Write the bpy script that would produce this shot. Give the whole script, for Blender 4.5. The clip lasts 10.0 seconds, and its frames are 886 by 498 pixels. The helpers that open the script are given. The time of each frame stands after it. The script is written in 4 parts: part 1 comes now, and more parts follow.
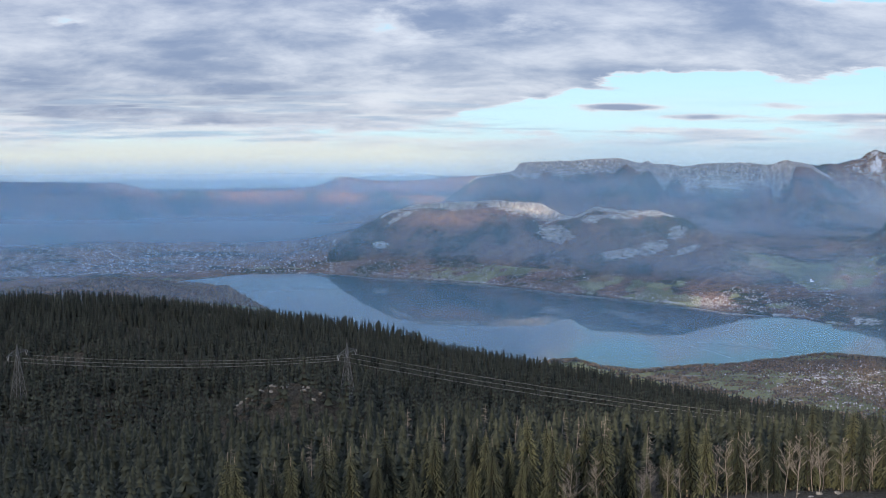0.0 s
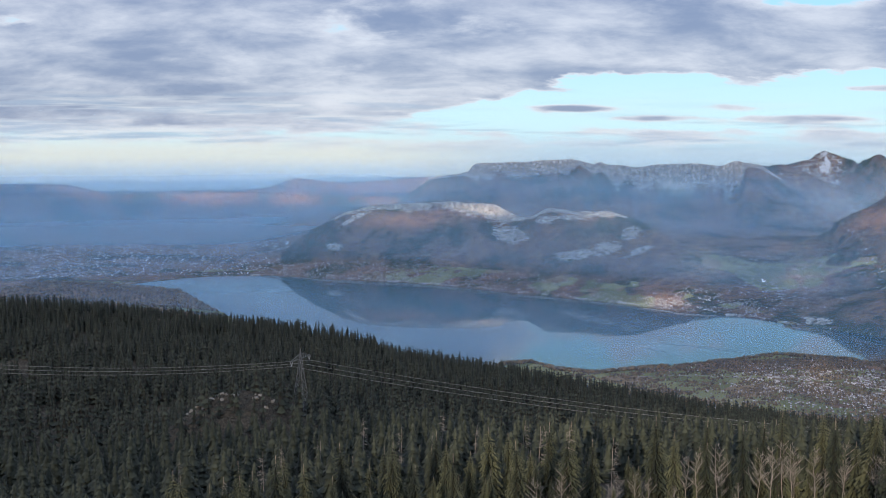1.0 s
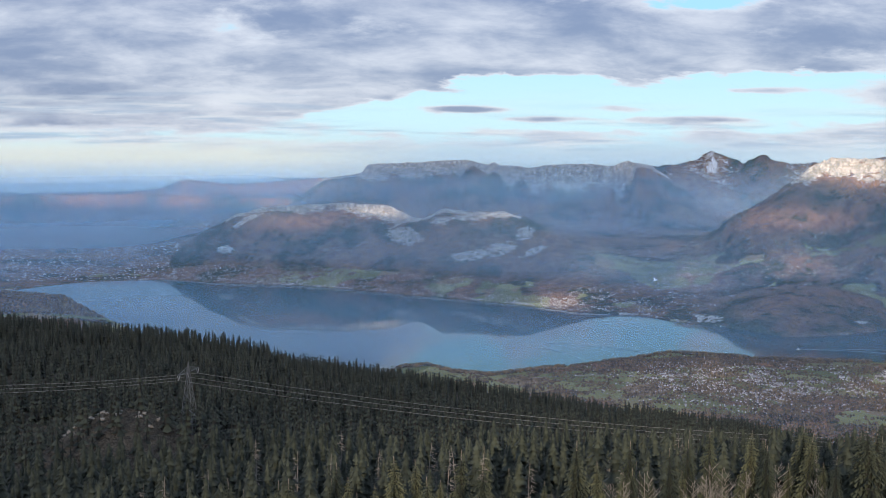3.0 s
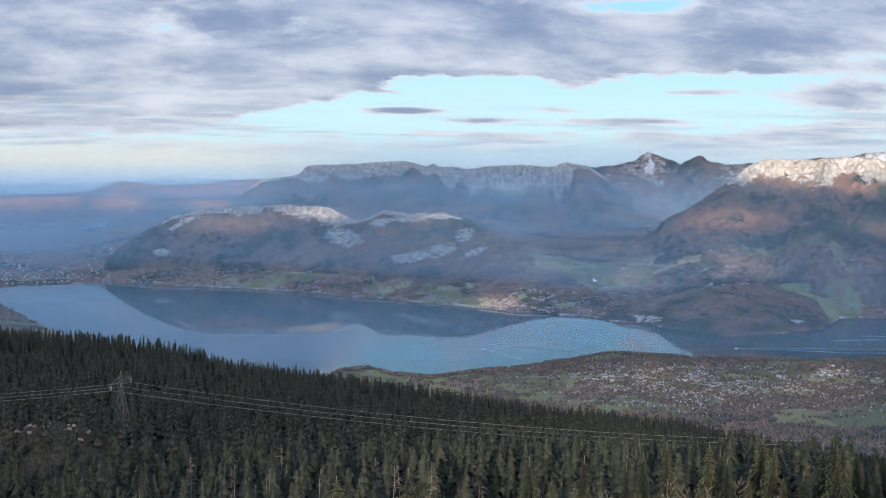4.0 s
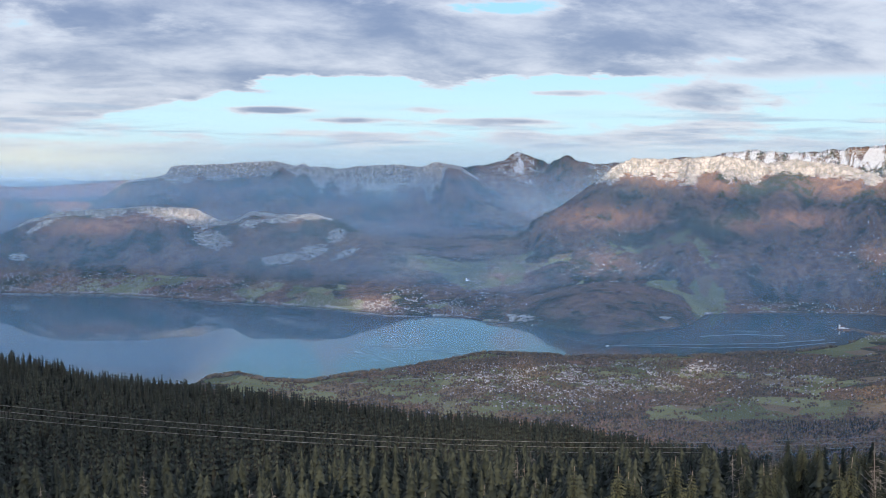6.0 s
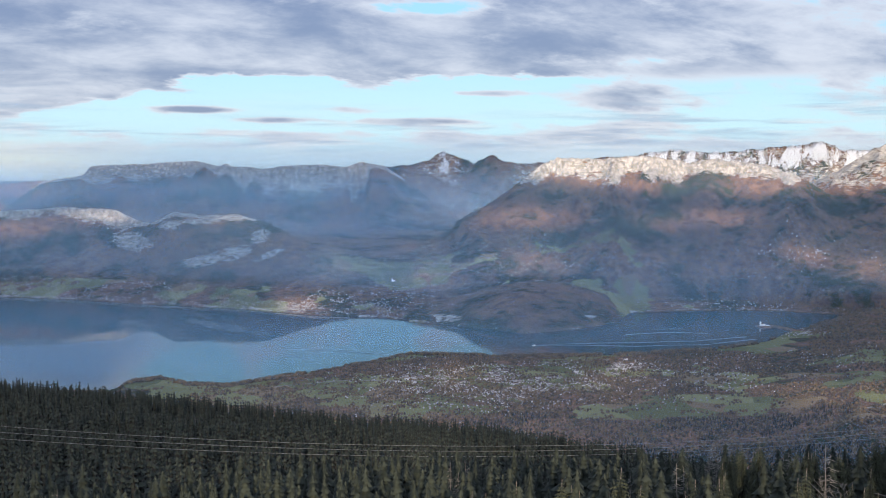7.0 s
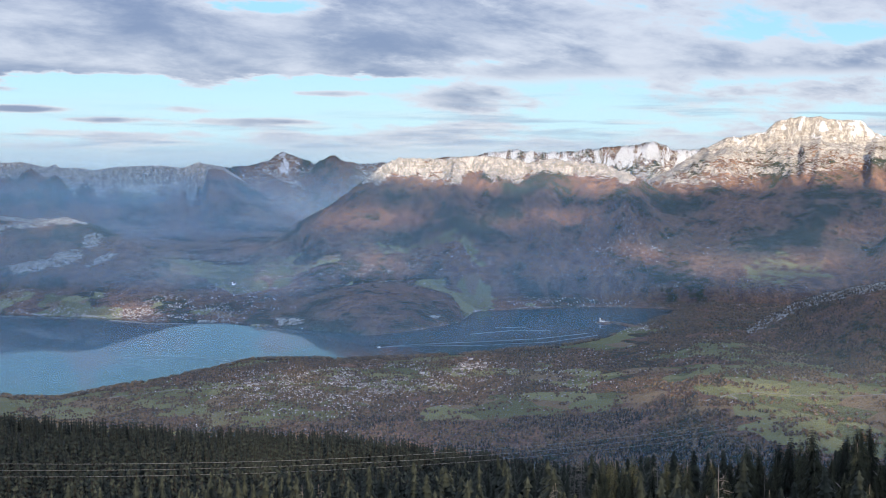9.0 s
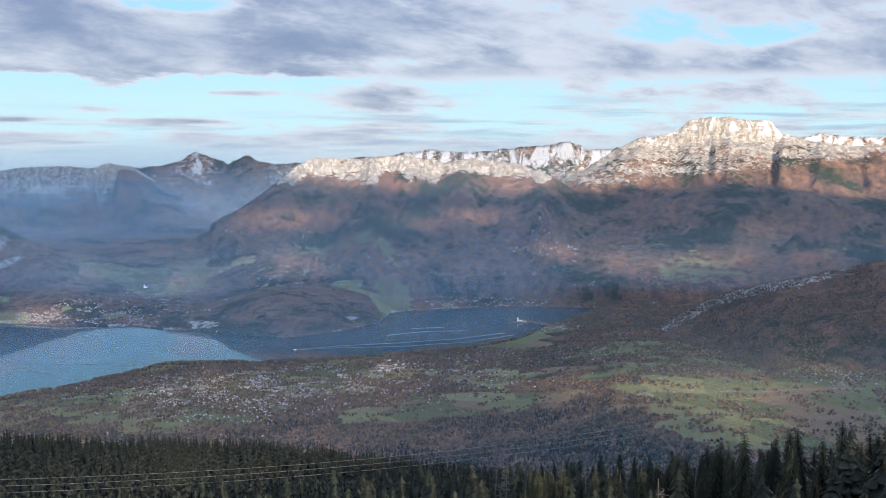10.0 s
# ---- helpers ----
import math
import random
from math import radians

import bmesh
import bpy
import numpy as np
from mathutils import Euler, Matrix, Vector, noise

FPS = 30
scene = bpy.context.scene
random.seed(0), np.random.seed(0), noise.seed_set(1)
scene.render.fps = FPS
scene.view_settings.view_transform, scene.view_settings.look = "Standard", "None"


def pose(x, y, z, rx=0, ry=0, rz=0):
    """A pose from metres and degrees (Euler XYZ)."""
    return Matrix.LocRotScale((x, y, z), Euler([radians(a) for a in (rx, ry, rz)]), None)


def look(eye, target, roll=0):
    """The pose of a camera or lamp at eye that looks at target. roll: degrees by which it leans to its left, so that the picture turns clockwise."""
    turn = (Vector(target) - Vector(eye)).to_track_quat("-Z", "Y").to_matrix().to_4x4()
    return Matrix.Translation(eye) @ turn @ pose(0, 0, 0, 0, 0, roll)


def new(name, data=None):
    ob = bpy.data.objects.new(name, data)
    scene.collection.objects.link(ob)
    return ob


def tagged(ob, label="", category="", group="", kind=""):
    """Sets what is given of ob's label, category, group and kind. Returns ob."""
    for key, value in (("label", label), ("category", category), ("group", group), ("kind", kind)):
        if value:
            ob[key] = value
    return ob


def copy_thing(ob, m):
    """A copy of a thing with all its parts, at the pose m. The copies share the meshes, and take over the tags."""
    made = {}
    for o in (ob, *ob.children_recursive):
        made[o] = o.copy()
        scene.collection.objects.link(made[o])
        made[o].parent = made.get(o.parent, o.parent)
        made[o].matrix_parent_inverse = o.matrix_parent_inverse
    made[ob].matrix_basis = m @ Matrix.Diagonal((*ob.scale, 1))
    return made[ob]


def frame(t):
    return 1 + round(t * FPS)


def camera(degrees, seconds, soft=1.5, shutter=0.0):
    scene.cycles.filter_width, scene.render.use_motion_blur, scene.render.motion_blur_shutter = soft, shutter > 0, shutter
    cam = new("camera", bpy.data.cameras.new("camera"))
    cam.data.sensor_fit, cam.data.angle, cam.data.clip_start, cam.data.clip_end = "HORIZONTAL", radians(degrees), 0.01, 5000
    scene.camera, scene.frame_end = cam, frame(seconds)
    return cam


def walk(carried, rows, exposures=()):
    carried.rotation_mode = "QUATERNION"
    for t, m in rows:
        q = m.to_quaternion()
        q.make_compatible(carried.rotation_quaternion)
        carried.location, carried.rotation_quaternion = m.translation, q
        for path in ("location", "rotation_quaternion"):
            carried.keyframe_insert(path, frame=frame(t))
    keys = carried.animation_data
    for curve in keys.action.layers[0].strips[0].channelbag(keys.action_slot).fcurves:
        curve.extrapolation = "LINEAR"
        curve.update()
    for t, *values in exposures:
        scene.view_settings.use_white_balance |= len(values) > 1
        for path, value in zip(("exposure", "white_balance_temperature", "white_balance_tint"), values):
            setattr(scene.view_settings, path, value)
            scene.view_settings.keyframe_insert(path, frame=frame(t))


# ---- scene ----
# The land is laid out by bearing (degrees to the right of the first heading), distance and height
# against the first eye, in metres. Up to 700 m all stands at its true size; beyond that the land is
# a model that shrinks with distance, because the lens sees no further than 5 km. The lake basin
# and the ranges round it (5 to 15 km) have one scale throughout.
MODEL = 0.318
LAKE = -1250.0
EYE_Z = -LAKE * MODEL

# seconds, x, y, z, pitch, roll, heading to the right
PATH = (
    (0, 0, 0, 0, -5.5, 0, 0),
    (0.5, -0.48, 6.14, -0.16, -5.45, -0, 1.13),
    (1, -0.83, 12.49, -0.25, -5.44, -0, 2.34),
    (1.5, -1.05, 19, -0.29, -5.45, -0, 3.64),
    (2, -1.15, 25.64, -0.3, -5.45, -0.02, 4.94),
    (2.5, -1.12, 32.39, -0.31, -5.44, -0.01, 6.27),
    (4, -0.29, 52.97, -0.39, -5.35, -0, 10.8),
    (4.5, 0.24, 59.87, -0.47, -5.35, 0.01, 12.29),
    (5, 0.9, 66.74, -0.59, -5.36, 0.01, 13.78),
    (5.5, 1.71, 73.57, -0.75, -5.35, 0.01, 15.52),
    (7, 5.12, 93.65, -1.43, -5.36, -0.02, 21.16),
    (7.5, 6.62, 100.16, -1.72, -5.32, -0.02, 23.13),
    (8, 8.34, 106.56, -2.01, -5.31, -0.01, 25.11),
    (8.5, 10.28, 112.85, -2.3, -5.33, 0.01, 27.13),
    (9, 12.47, 119.01, -2.57, -5.34, -0, 29.2),
    (9.5, 14.94, 125.04, -2.81, -5.34, 0, 31.33),
    (10, 17.7, 130.94, -2.99, -5.34, 0.01, 33.45),
)

cam = camera(42.7, 10.0, soft=1.0)
walk(cam, [(t, pose(x, y, EYE_Z + z, 90 + pitch, roll, -turn)) for t, x, y, z, pitch, roll, turn in PATH], [(0.0, 1.84, 6350, 10), (10.0, 1.80, 6250, 10)])

# ---- light ----
SUN_AZ, SUN_EL = 200.0, 16.0
to_sun = Vector((math.sin(radians(SUN_AZ)) * math.cos(radians(SUN_EL)), math.cos(radians(SUN_AZ)) * math.cos(radians(SUN_EL)), math.sin(radians(SUN_EL))))
lamp = bpy.data.lights.new("sun", "SUN")
lamp.energy, lamp.angle, lamp.color = 5.0, radians(0.4), (1.0, 0.80, 0.58)
sun = new("sun", lamp)
sun.matrix_world = look(to_sun * 3000 + Vector((0, 0, EYE_Z)), Vector((0, 0, EYE_Z)))


class Nodes:
    """A short hand for node trees."""

    def __init__(self, tree):
        self.t = tree
        tree.nodes.clear()

    def put(self, socket, v):
        if hasattr(v, "is_output"):
            self.t.links.new(v, socket)
        else:
            socket.default_value = v

    def math(self, op, a, b=0.0, c=0.0):
        n = self.t.nodes.new("ShaderNodeMath")
        n.operation = op
        for s, v in zip(n.inputs, (a, b, c)):
            self.put(s, v)
        return n.outputs[0]

    def vec(self, op, a, b=(0, 0, 0)):
        n = self.t.nodes.new("ShaderNodeVectorMath")
        n.operation = op
        self.put(n.inputs[0], a)
        self.put(n.inputs[1], b)
        return n.outputs[0]

    def mix(self, f, a, b, kind="MIX"):
        n = self.t.nodes.new("ShaderNodeMix")
        n.data_type, n.blend_type = "RGBA", kind
        self.put(n.inputs[0], f)
        for s, v in ((n.inputs[6], a), (n.inputs[7], b)):
            self.put(s, (*v, 1) if isinstance(v, tuple) and len(v) == 3 else v)
        return n.outputs[2]

    def noise(self, where, scale, detail=4.0, rough=0.55, distort=0.0):
        n = self.t.nodes.new("ShaderNodeTexNoise")
        self.put(n.inputs["Vector"], where)
        n.inputs["Scale"].default_value, n.inputs["Detail"].default_value = scale, detail
        n.inputs["Roughness"].default_value, n.inputs["Distortion"].default_value = rough, distort
        return n.outputs[0]

    def ramp(self, f, low, high):
        n = self.t.nodes.new("ShaderNodeMapRange")
        n.interpolation_type = "SMOOTHSTEP"
        self.put(n.inputs[0], f)
        n.inputs[1].default_value, n.inputs[2].default_value = low, high
        return n.outputs[0]

    def attr(self, name):
        n = self.t.nodes.new("ShaderNodeAttribute")
        n.attribute_name = name
        return n.outputs["Fac"]

    def bump(self, height, strength, distance):
        n = self.t.nodes.new("ShaderNodeBump")
        n.inputs["Strength"].default_value, n.inputs["Distance"].default_value = strength, distance
        self.put(n.inputs["Height"], height)
        return n.outputs[0]


def sky():
    """A late autumn afternoon sky: broken layer cloud over a clear gap."""
    world = bpy.data.worlds.new("sky")
    scene.world = world
    world.use_nodes = True
    n = Nodes(world.node_tree)
    blue = n.t.nodes.new("ShaderNodeTexSky")
    blue.sky_type, blue.sun_disc = "NISHITA", False
    blue.sun_elevation, blue.sun_rotation, blue.altitude = radians(SUN_EL), radians(SUN_AZ), 1700
    blue.dust_density = 1.5
    way = n.t.nodes.new("ShaderNodeTexCoord").outputs["Generated"]
    part = n.t.nodes.new("ShaderNodeSeparateXYZ")
    n.put(part.inputs[0], way)
    x, y, z = part.outputs
    side = n.math("ARCTAN2", x, y)
    # the layer lies flat overhead, so its cells flatten towards the horizon
    far = n.math("ADD", n.math("MAXIMUM", z, -0.04), 0.30)
    flat = n.t.nodes.new("ShaderNodeCombineXYZ")
    n.put(flat.inputs[0], n.math("DIVIDE", x, far))
    n.put(flat.inputs[1], n.math("DIVIDE", y, far))
    flat = flat.outputs[0]
    rolls = n.vec("MULTIPLY", flat, (0.75, 1.0, 1.0))
    big = n.noise(rolls, 2.2, 3.0, 0.5, 0.2)
    fine = n.noise(rolls, 7.0, 8.0, 0.60, 0.2)

    def spot(az, el, wide, high):
        """A soft patch round a bearing and an elevation, in degrees."""
        u = n.math("DIVIDE", n.math("SUBTRACT", side, radians(az)), radians(wide))
        v = n.math("DIVIDE", n.math("SUBTRACT", z, radians(el)), radians(high))
        return n.math("EXPONENT", n.math("MULTIPLY", n.math("ADD", n.math("MULTIPLY", u, u), n.math("MULTIPLY", v, v)), -1.0))

    def total(values):
        out = values[0]
        for v in values[1:]:
            out = n.math("ADD", out, v)
        return out

    # the bank's lower edge climbs to the right over a clear wedge; further right the bank breaks up
    edge = n.math("ADD", 0.014, n.math("MULTIPLY", n.ramp(side, -0.06, 0.22), 0.040))
    edge = n.math("ADD", edge, n.math("ADD", n.math("MULTIPLY", n.math("SUBTRACT", fine, 0.5), 0.05), n.math("MULTIPLY", n.math("SUBTRACT", big, 0.5), 0.05)))
    above = n.ramp(n.math("SUBTRACT", z, edge), -0.006, 0.010)
    broken = n.ramp(side, 0.40, 0.62)
    wedge = n.math("MULTIPLY", n.math("SUBTRACT", 1.0, above), n.math("MULTIPLY", n.ramp(z, 0.004, 0.026), n.math("MULTIPLY", n.ramp(side, -0.06, 0.07), n.math("SUBTRACT", 1.0, n.math("MULTIPLY", n.ramp(side, 0.42, 0.56), 0.75)))))
    amount = n.math("ADD", n.math("MULTIPLY", big, 0.5), n.math("MULTIPLY", fine, 0.5))
    amount = n.math("ADD", amount, n.math("MULTIPLY", above, n.math("SUBTRACT", 0.20, n.math("MULTIPLY", broken, 0.12))))
    amount = n.math("SUBTRACT", amount, n.math("MULTIPLY", wedge, 0.22))
    lenses = total([n.math("MULTIPLY", spot(*q[:4]), q[4]) for q in ((8.7, 1.60, 2.6, 0.24, 0.42), (16.0, 1.62, 2.6, 0.36, 0.34), (12.4, 1.12, 2.6, 0.16, 0.28), (19.5, 1.05, 4.2, 0.25, 0.32), (29.0, 2.1, 4.6, 0.6, 0.22), (23.0, 2.45, 2.4, 0.2, 0.30))])
    holes = total([n.math("MULTIPLY", spot(*q[:4]), q[4]) for q in ((17.0, 11.5, 13.0, 3.2, 0.34), (20.3, 6.6, 3.4, 0.5, 0.22), (-18.0, 5.5, 1.6, 0.35, 0.15), (46.0, 5.2, 5.0, 0.5, 0.14), (30.0, 4.0, 4.0, 0.35, 0.14), (-4.0, 0.28, 9.0, 0.22, 0.10))])
    holes = n.math("MULTIPLY", holes, n.math("ADD", -0.35, n.math("MULTIPLY", n.noise(rolls, 9.0, 6.0, 0.6), 2.7)))
    amount = n.math("SUBTRACT", n.math("ADD", amount, lenses), holes)
    cover = n.ramp(amount, 0.44, 0.54)
    # grey undersides, white where the layer is thin or its rolls catch the light
    lit = n.noise(n.vec("ADD", rolls, (0.0, 0.04, 3.0)), 5.4, 8.0, 0.60, 0.2)
    thick = n.math("MULTIPLY", n.ramp(amount, 0.49, 0.64), n.ramp(n.math("ADD", n.math("MULTIPLY", lit, 0.6), n.math("MULTIPLY", n.noise(rolls, 1.9, 2.0, 0.5, 0.2), 0.4)), 0.29, 0.62))
    cloud = n.mix(thick, (0.70, 0.73, 0.82), (0.215, 0.275, 0.445))
    clear = n.mix(n.ramp(z, 0.0, 0.12), (0.60, 0.88, 0.98), (0.40, 0.76, 0.97))
    seen = n.mix(cover, clear, cloud)
    # the pale strip over the horizon, cream on the left, grey-blue under the bank on the right
    low = n.math("SUBTRACT", 1.0, n.ramp(z, -0.012, 0.012))
    pale = n.mix(n.ramp(side, -0.05, 0.16), (0.80, 0.83, 0.76), (0.50, 0.66, 0.80))
    pale = n.mix(n.math("MULTIPLY", n.ramp(side, 0.36, 0.50), 0.8), pale, (0.66, 0.76, 0.84))
    seen = n.mix(low, seen, pale)
    # thin low streaks
    long = n.t.nodes.new("ShaderNodeCombineXYZ")
    n.put(long.inputs[0], n.math("MULTIPLY", side, 5.0))
    n.put(long.inputs[1], n.math("MULTIPLY", z, 75.0))
    long = long.outputs[0]
    thin = n.ramp(n.noise(long, 1.3, 6.0, 0.55, 0.5), 0.44, 0.60)
    thin = n.math("MULTIPLY", n.math("MULTIPLY", thin, 0.85), n.math("MULTIPLY", n.ramp(z, -0.016, 0.006), n.math("SUBTRACT", 1.0, n.ramp(z, 0.020, 0.055))))
    thin = n.math("MULTIPLY", thin, n.math("SUBTRACT", 1.0, n.math("MULTIPLY", wedge, 0.8)))
    seen = n.mix(thin, seen, n.mix(n.ramp(n.noise(long, 2.4, 5.0, 0.6), 0.38, 0.62), (0.34, 0.45, 0.63), (0.72, 0.76, 0.82)))
    out = n.t.nodes.new("ShaderNodeOutputWorld")
    back = n.t.nodes.new("ShaderNodeBackground")
    # brighter cloud overhead and on the sun's side
    glow = n.t.nodes.new("ShaderNodeVectorMath")
    glow.operation = "DOT_PRODUCT"
    n.put(glow.inputs[0], way)
    glow.inputs[1].default_value = to_sun
    more = n.math("ADD", 1.0, n.math("ADD", n.math("MULTIPLY", n.ramp(z, 0.16, 0.6), 1.3), n.math("MULTIPLY", n.ramp(glow.outputs["Value"], -0.2, 1.0), 1.1)))
    seen = n.vec("MULTIPLY", seen, more)
    n.put(back.inputs[0], n.mix(0.10, seen, n.vec("MULTIPLY", blue.outputs[0], (0.12, 0.12, 0.12))))
    back.inputs[1].default_value = 0.30
    n.t.links.new(back.outputs[0], out.inputs[0])


sky()


# ---- materials ----
def material(name):
    m = bpy.data.materials.new(name)
    m.use_nodes = True
    return m, Nodes(m.node_tree)


def finish(n, colour, rough, normal=None, metal=0.0, specular=0.3):
    b = n.t.nodes.new("ShaderNodeBsdfPrincipled")
    n.put(b.inputs["Base Color"], (*colour, 1) if isinstance(colour, tuple) else colour)
    n.put(b.inputs["Roughness"], rough)
    b.inputs["Metallic"].default_value = metal
    b.inputs["Specular IOR Level"].default_value = specular
    if normal is not None:
        n.put(b.inputs["Normal"], normal)
    out = n.t.nodes.new("ShaderNodeOutputMaterial")
    n.t.links.new(b.outputs[0], out.inputs[0])
    return b


def place_of(n):
    return n.t.nodes.new("ShaderNodeNewGeometry").outputs["Position"]


def island(n):
    return n.t.nodes.new("ShaderNodeNewGeometry").outputs["Random Per Island"]


def each(n):
    return n.t.nodes.new("ShaderNodeObjectInfo").outputs["Random"]


def land_material():
    m, n = material("land")
    p = place_of(n)
    fine, mid, big = n.noise(p, 0.22, 4.0, 0.65), n.noise(p, 0.045, 5.0, 0.6), n.noise(p, 0.006, 4.0, 0.55)
    autumn = n.mix(n.ramp(mid, 0.35, 0.68), (0.108, 0.069, 0.056), (0.265, 0.150, 0.090))
    autumn = n.mix(n.ramp(n.math("ADD", n.math("MULTIPLY", big, 0.6), n.math("MULTIPLY", mid, 0.4)), 0.49, 0.57), autumn, (0.030, 0.042, 0.022))
    autumn = n.mix(n.math("MULTIPLY", n.ramp(fine, 0.42, 0.62), 0.6), autumn, (0.032, 0.026, 0.025))
    plots = n.t.nodes.new("ShaderNodeTexVoronoi")
    n.put(plots.inputs["Vector"], n.vec("MULTIPLY", p, (1.0, 0.7, 0.2)))
    plots.inputs["Scale"].default_value = 0.014
    tint = n.t.nodes.new("ShaderNodeSeparateColor")
    n.put(tint.inputs[0], plots.outputs["Color"])
    grass = n.mix(n.ramp(tint.outputs[0], 0.1, 0.9), (0.110, 0.125, 0.058), (0.230, 0.232, 0.110))
    grass = n.mix(n.ramp(tint.outputs[1], 0.75, 0.85), grass, (0.21, 0.15, 0.095))
    grass = n.mix(n.math("MULTIPLY", mid, 0.5), grass, (0.09, 0.085, 0.04))
    stone_grain = n.noise(n.vec("MULTIPLY", p, (1.0, 1.0, 0.22)), 0.09, 7.0, 0.68, 0.6)
    stone = n.mix(n.ramp(stone_grain, 0.36, 0.66), (0.17, 0.163, 0.155), (0.42, 0.40, 0.37))
    stone = n.mix(n.math("MULTIPLY", n.ramp(n.noise(n.vec("MULTIPLY", p, (0.4, 0.4, 2.2)), 0.08, 4.0), 0.5, 0.62), 0.5), stone, (0.17, 0.15, 0.12))
    col = n.mix(n.ramp(n.math("ADD", n.attr("field"), n.math("MULTIPLY", n.math("SUBTRACT", mid, 0.5), 0.9)), 0.42, 0.58), autumn, grass)
    col = n.mix(n.ramp(n.math("ADD", n.attr("rock"), n.math("MULTIPLY", n.math("SUBTRACT", n.noise(n.vec("MULTIPLY", p, (1.0, 1.0, 2.6)), 0.036, 7.0, 0.70, 1.2), 0.5), 2.2)), 0.42, 0.54), col, stone)
    col = n.mix(n.ramp(n.math("ADD", n.attr("snow"), n.math("MULTIPLY", n.math("SUBTRACT", n.noise(n.vec("MULTIPLY", p, (1.0, 1.0, 0.5)), 0.03, 6.0, 0.62, 0.6), 0.5), 1.7)), 0.40, 0.62), col, (0.50, 0.53, 0.58))
    litter = n.mix(n.ramp(n.noise(p, 1.3, 5.0, 0.7), 0.35, 0.7), (0.030, 0.026, 0.020), (0.095, 0.086, 0.070))
    col = n.mix(n.attr("near"), col, litter)
    finish(n, col, 0.95, n.bump(n.math("ADD", fine, n.math("MULTIPLY", mid, 2.0)), 1.0, 12.0), specular=0.1)
    return m


def water_material():
    m, n = material("lake_water")
    p = place_of(n)
    streak = n.noise(n.vec("MULTIPLY", p, (0.25, 1.0, 1.0)), 0.02, 4.0, 0.6)
    b = finish(n, n.mix(streak, (0.012, 0.035, 0.055), (0.02, 0.05, 0.07)), n.math("ADD", 0.03, n.math("MULTIPLY", n.ramp(streak, 0.5, 0.65), 0.04)),
               specular=0.5)
    b.inputs["IOR"].default_value = 1.33
    return m


def leaf_material(name, dark, light, pick):
    m, n = material(name)
    p = place_of(n)
    f = n.math("ADD", n.math("MULTIPLY", pick(n), 0.5), n.math("ADD", n.math("MULTIPLY", n.noise(p, 0.9, 3.0, 0.7), 0.5), n.math("MULTIPLY", n.math("SUBTRACT", n.noise(p, 0.09, 2.0, 0.6), 0.5), 0.9)))
    b = finish(n, n.mix(n.ramp(f, 0.15, 0.95), dark, light), 0.8, specular=0.2)
    return m


def plain(name, colour, rough=0.6, metal=0.0, grain=6.0, spread=0.25, pick=None):
    m, n = material(name)
    p = place_of(n)
    shade = n.mix(n.ramp(n.noise(p, grain, 5.0, 0.65), 0.3, 0.7), tuple(c * (1 - spread) for c in colour), tuple(min(1, c * (1 + spread)) for c in colour))
    if pick:
        shade = n.mix(n.math("MULTIPLY", pick(n), 0.85), shade, tuple(c * 0.30 for c in colour))
    finish(n, shade, rough, n.bump(n.noise(p, grain * 3, 4.0), 0.3, 0.02), metal)
    return m


def haze_sheet_material(name, tint, through_part=0.3):
    """Tinted see-through sheet that stands in for the blue haze of distance."""
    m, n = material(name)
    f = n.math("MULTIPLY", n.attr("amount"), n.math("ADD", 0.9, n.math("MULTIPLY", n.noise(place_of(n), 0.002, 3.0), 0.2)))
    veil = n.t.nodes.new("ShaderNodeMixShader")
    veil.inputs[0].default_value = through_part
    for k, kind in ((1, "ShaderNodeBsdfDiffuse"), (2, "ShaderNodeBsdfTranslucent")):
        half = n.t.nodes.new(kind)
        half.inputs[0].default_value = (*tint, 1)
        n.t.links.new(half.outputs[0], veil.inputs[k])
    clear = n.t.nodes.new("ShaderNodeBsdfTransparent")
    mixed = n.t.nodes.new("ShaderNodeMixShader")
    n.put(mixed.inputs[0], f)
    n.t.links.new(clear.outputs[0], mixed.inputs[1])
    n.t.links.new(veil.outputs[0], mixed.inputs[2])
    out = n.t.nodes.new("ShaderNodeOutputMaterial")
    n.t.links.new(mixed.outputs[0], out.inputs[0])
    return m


# aerial haze, put into the tint of sheets between the mountains
HAZE_SHEET = haze_sheet_material("haze_sheet", (0.40, 0.70, 1.0), 0.88)
FAR_HAZE_SHEET = haze_sheet_material("far_haze_sheet", (0.070, 0.145, 0.30), 0.3)
HORIZON_HAZE_SHEET = haze_sheet_material("horizon_haze_sheet", (0.150, 0.235, 0.345), 0.3)
LAND = land_material()
WATER = water_material()
NEEDLES = leaf_material("spruce_needles", (0.009, 0.013, 0.009), (0.046, 0.050, 0.027), each)
NEEDLES_WOOD = leaf_material("spruce_wood_needles", (0.005, 0.008, 0.006), (0.027, 0.032, 0.022), island)
AUTUMN = leaf_material("autumn_leaves", (0.032, 0.026, 0.020), (0.135, 0.092, 0.050), island)
BARK = plain("bark", (0.12, 0.105, 0.09), 0.9, grain=3.0)
# shade inside the spruce crowns, put in as a near-black colour
SHADE = plain("crown_shade", (0.010, 0.010, 0.009), 0.95, grain=2.0)
DEAD = plain("dead_wood", (0.105, 0.096, 0.088), 0.85, grain=3.0)
STEEL = plain("galvanised_steel", (0.075, 0.080, 0.085), 0.75, grain=2.0)
WIRE = plain("aluminium_wire", (0.15, 0.155, 0.16), 0.7, grain=2.0)
GLAZE = plain("insulator_glaze", (0.22, 0.23, 0.24), 0.4, grain=2.0)
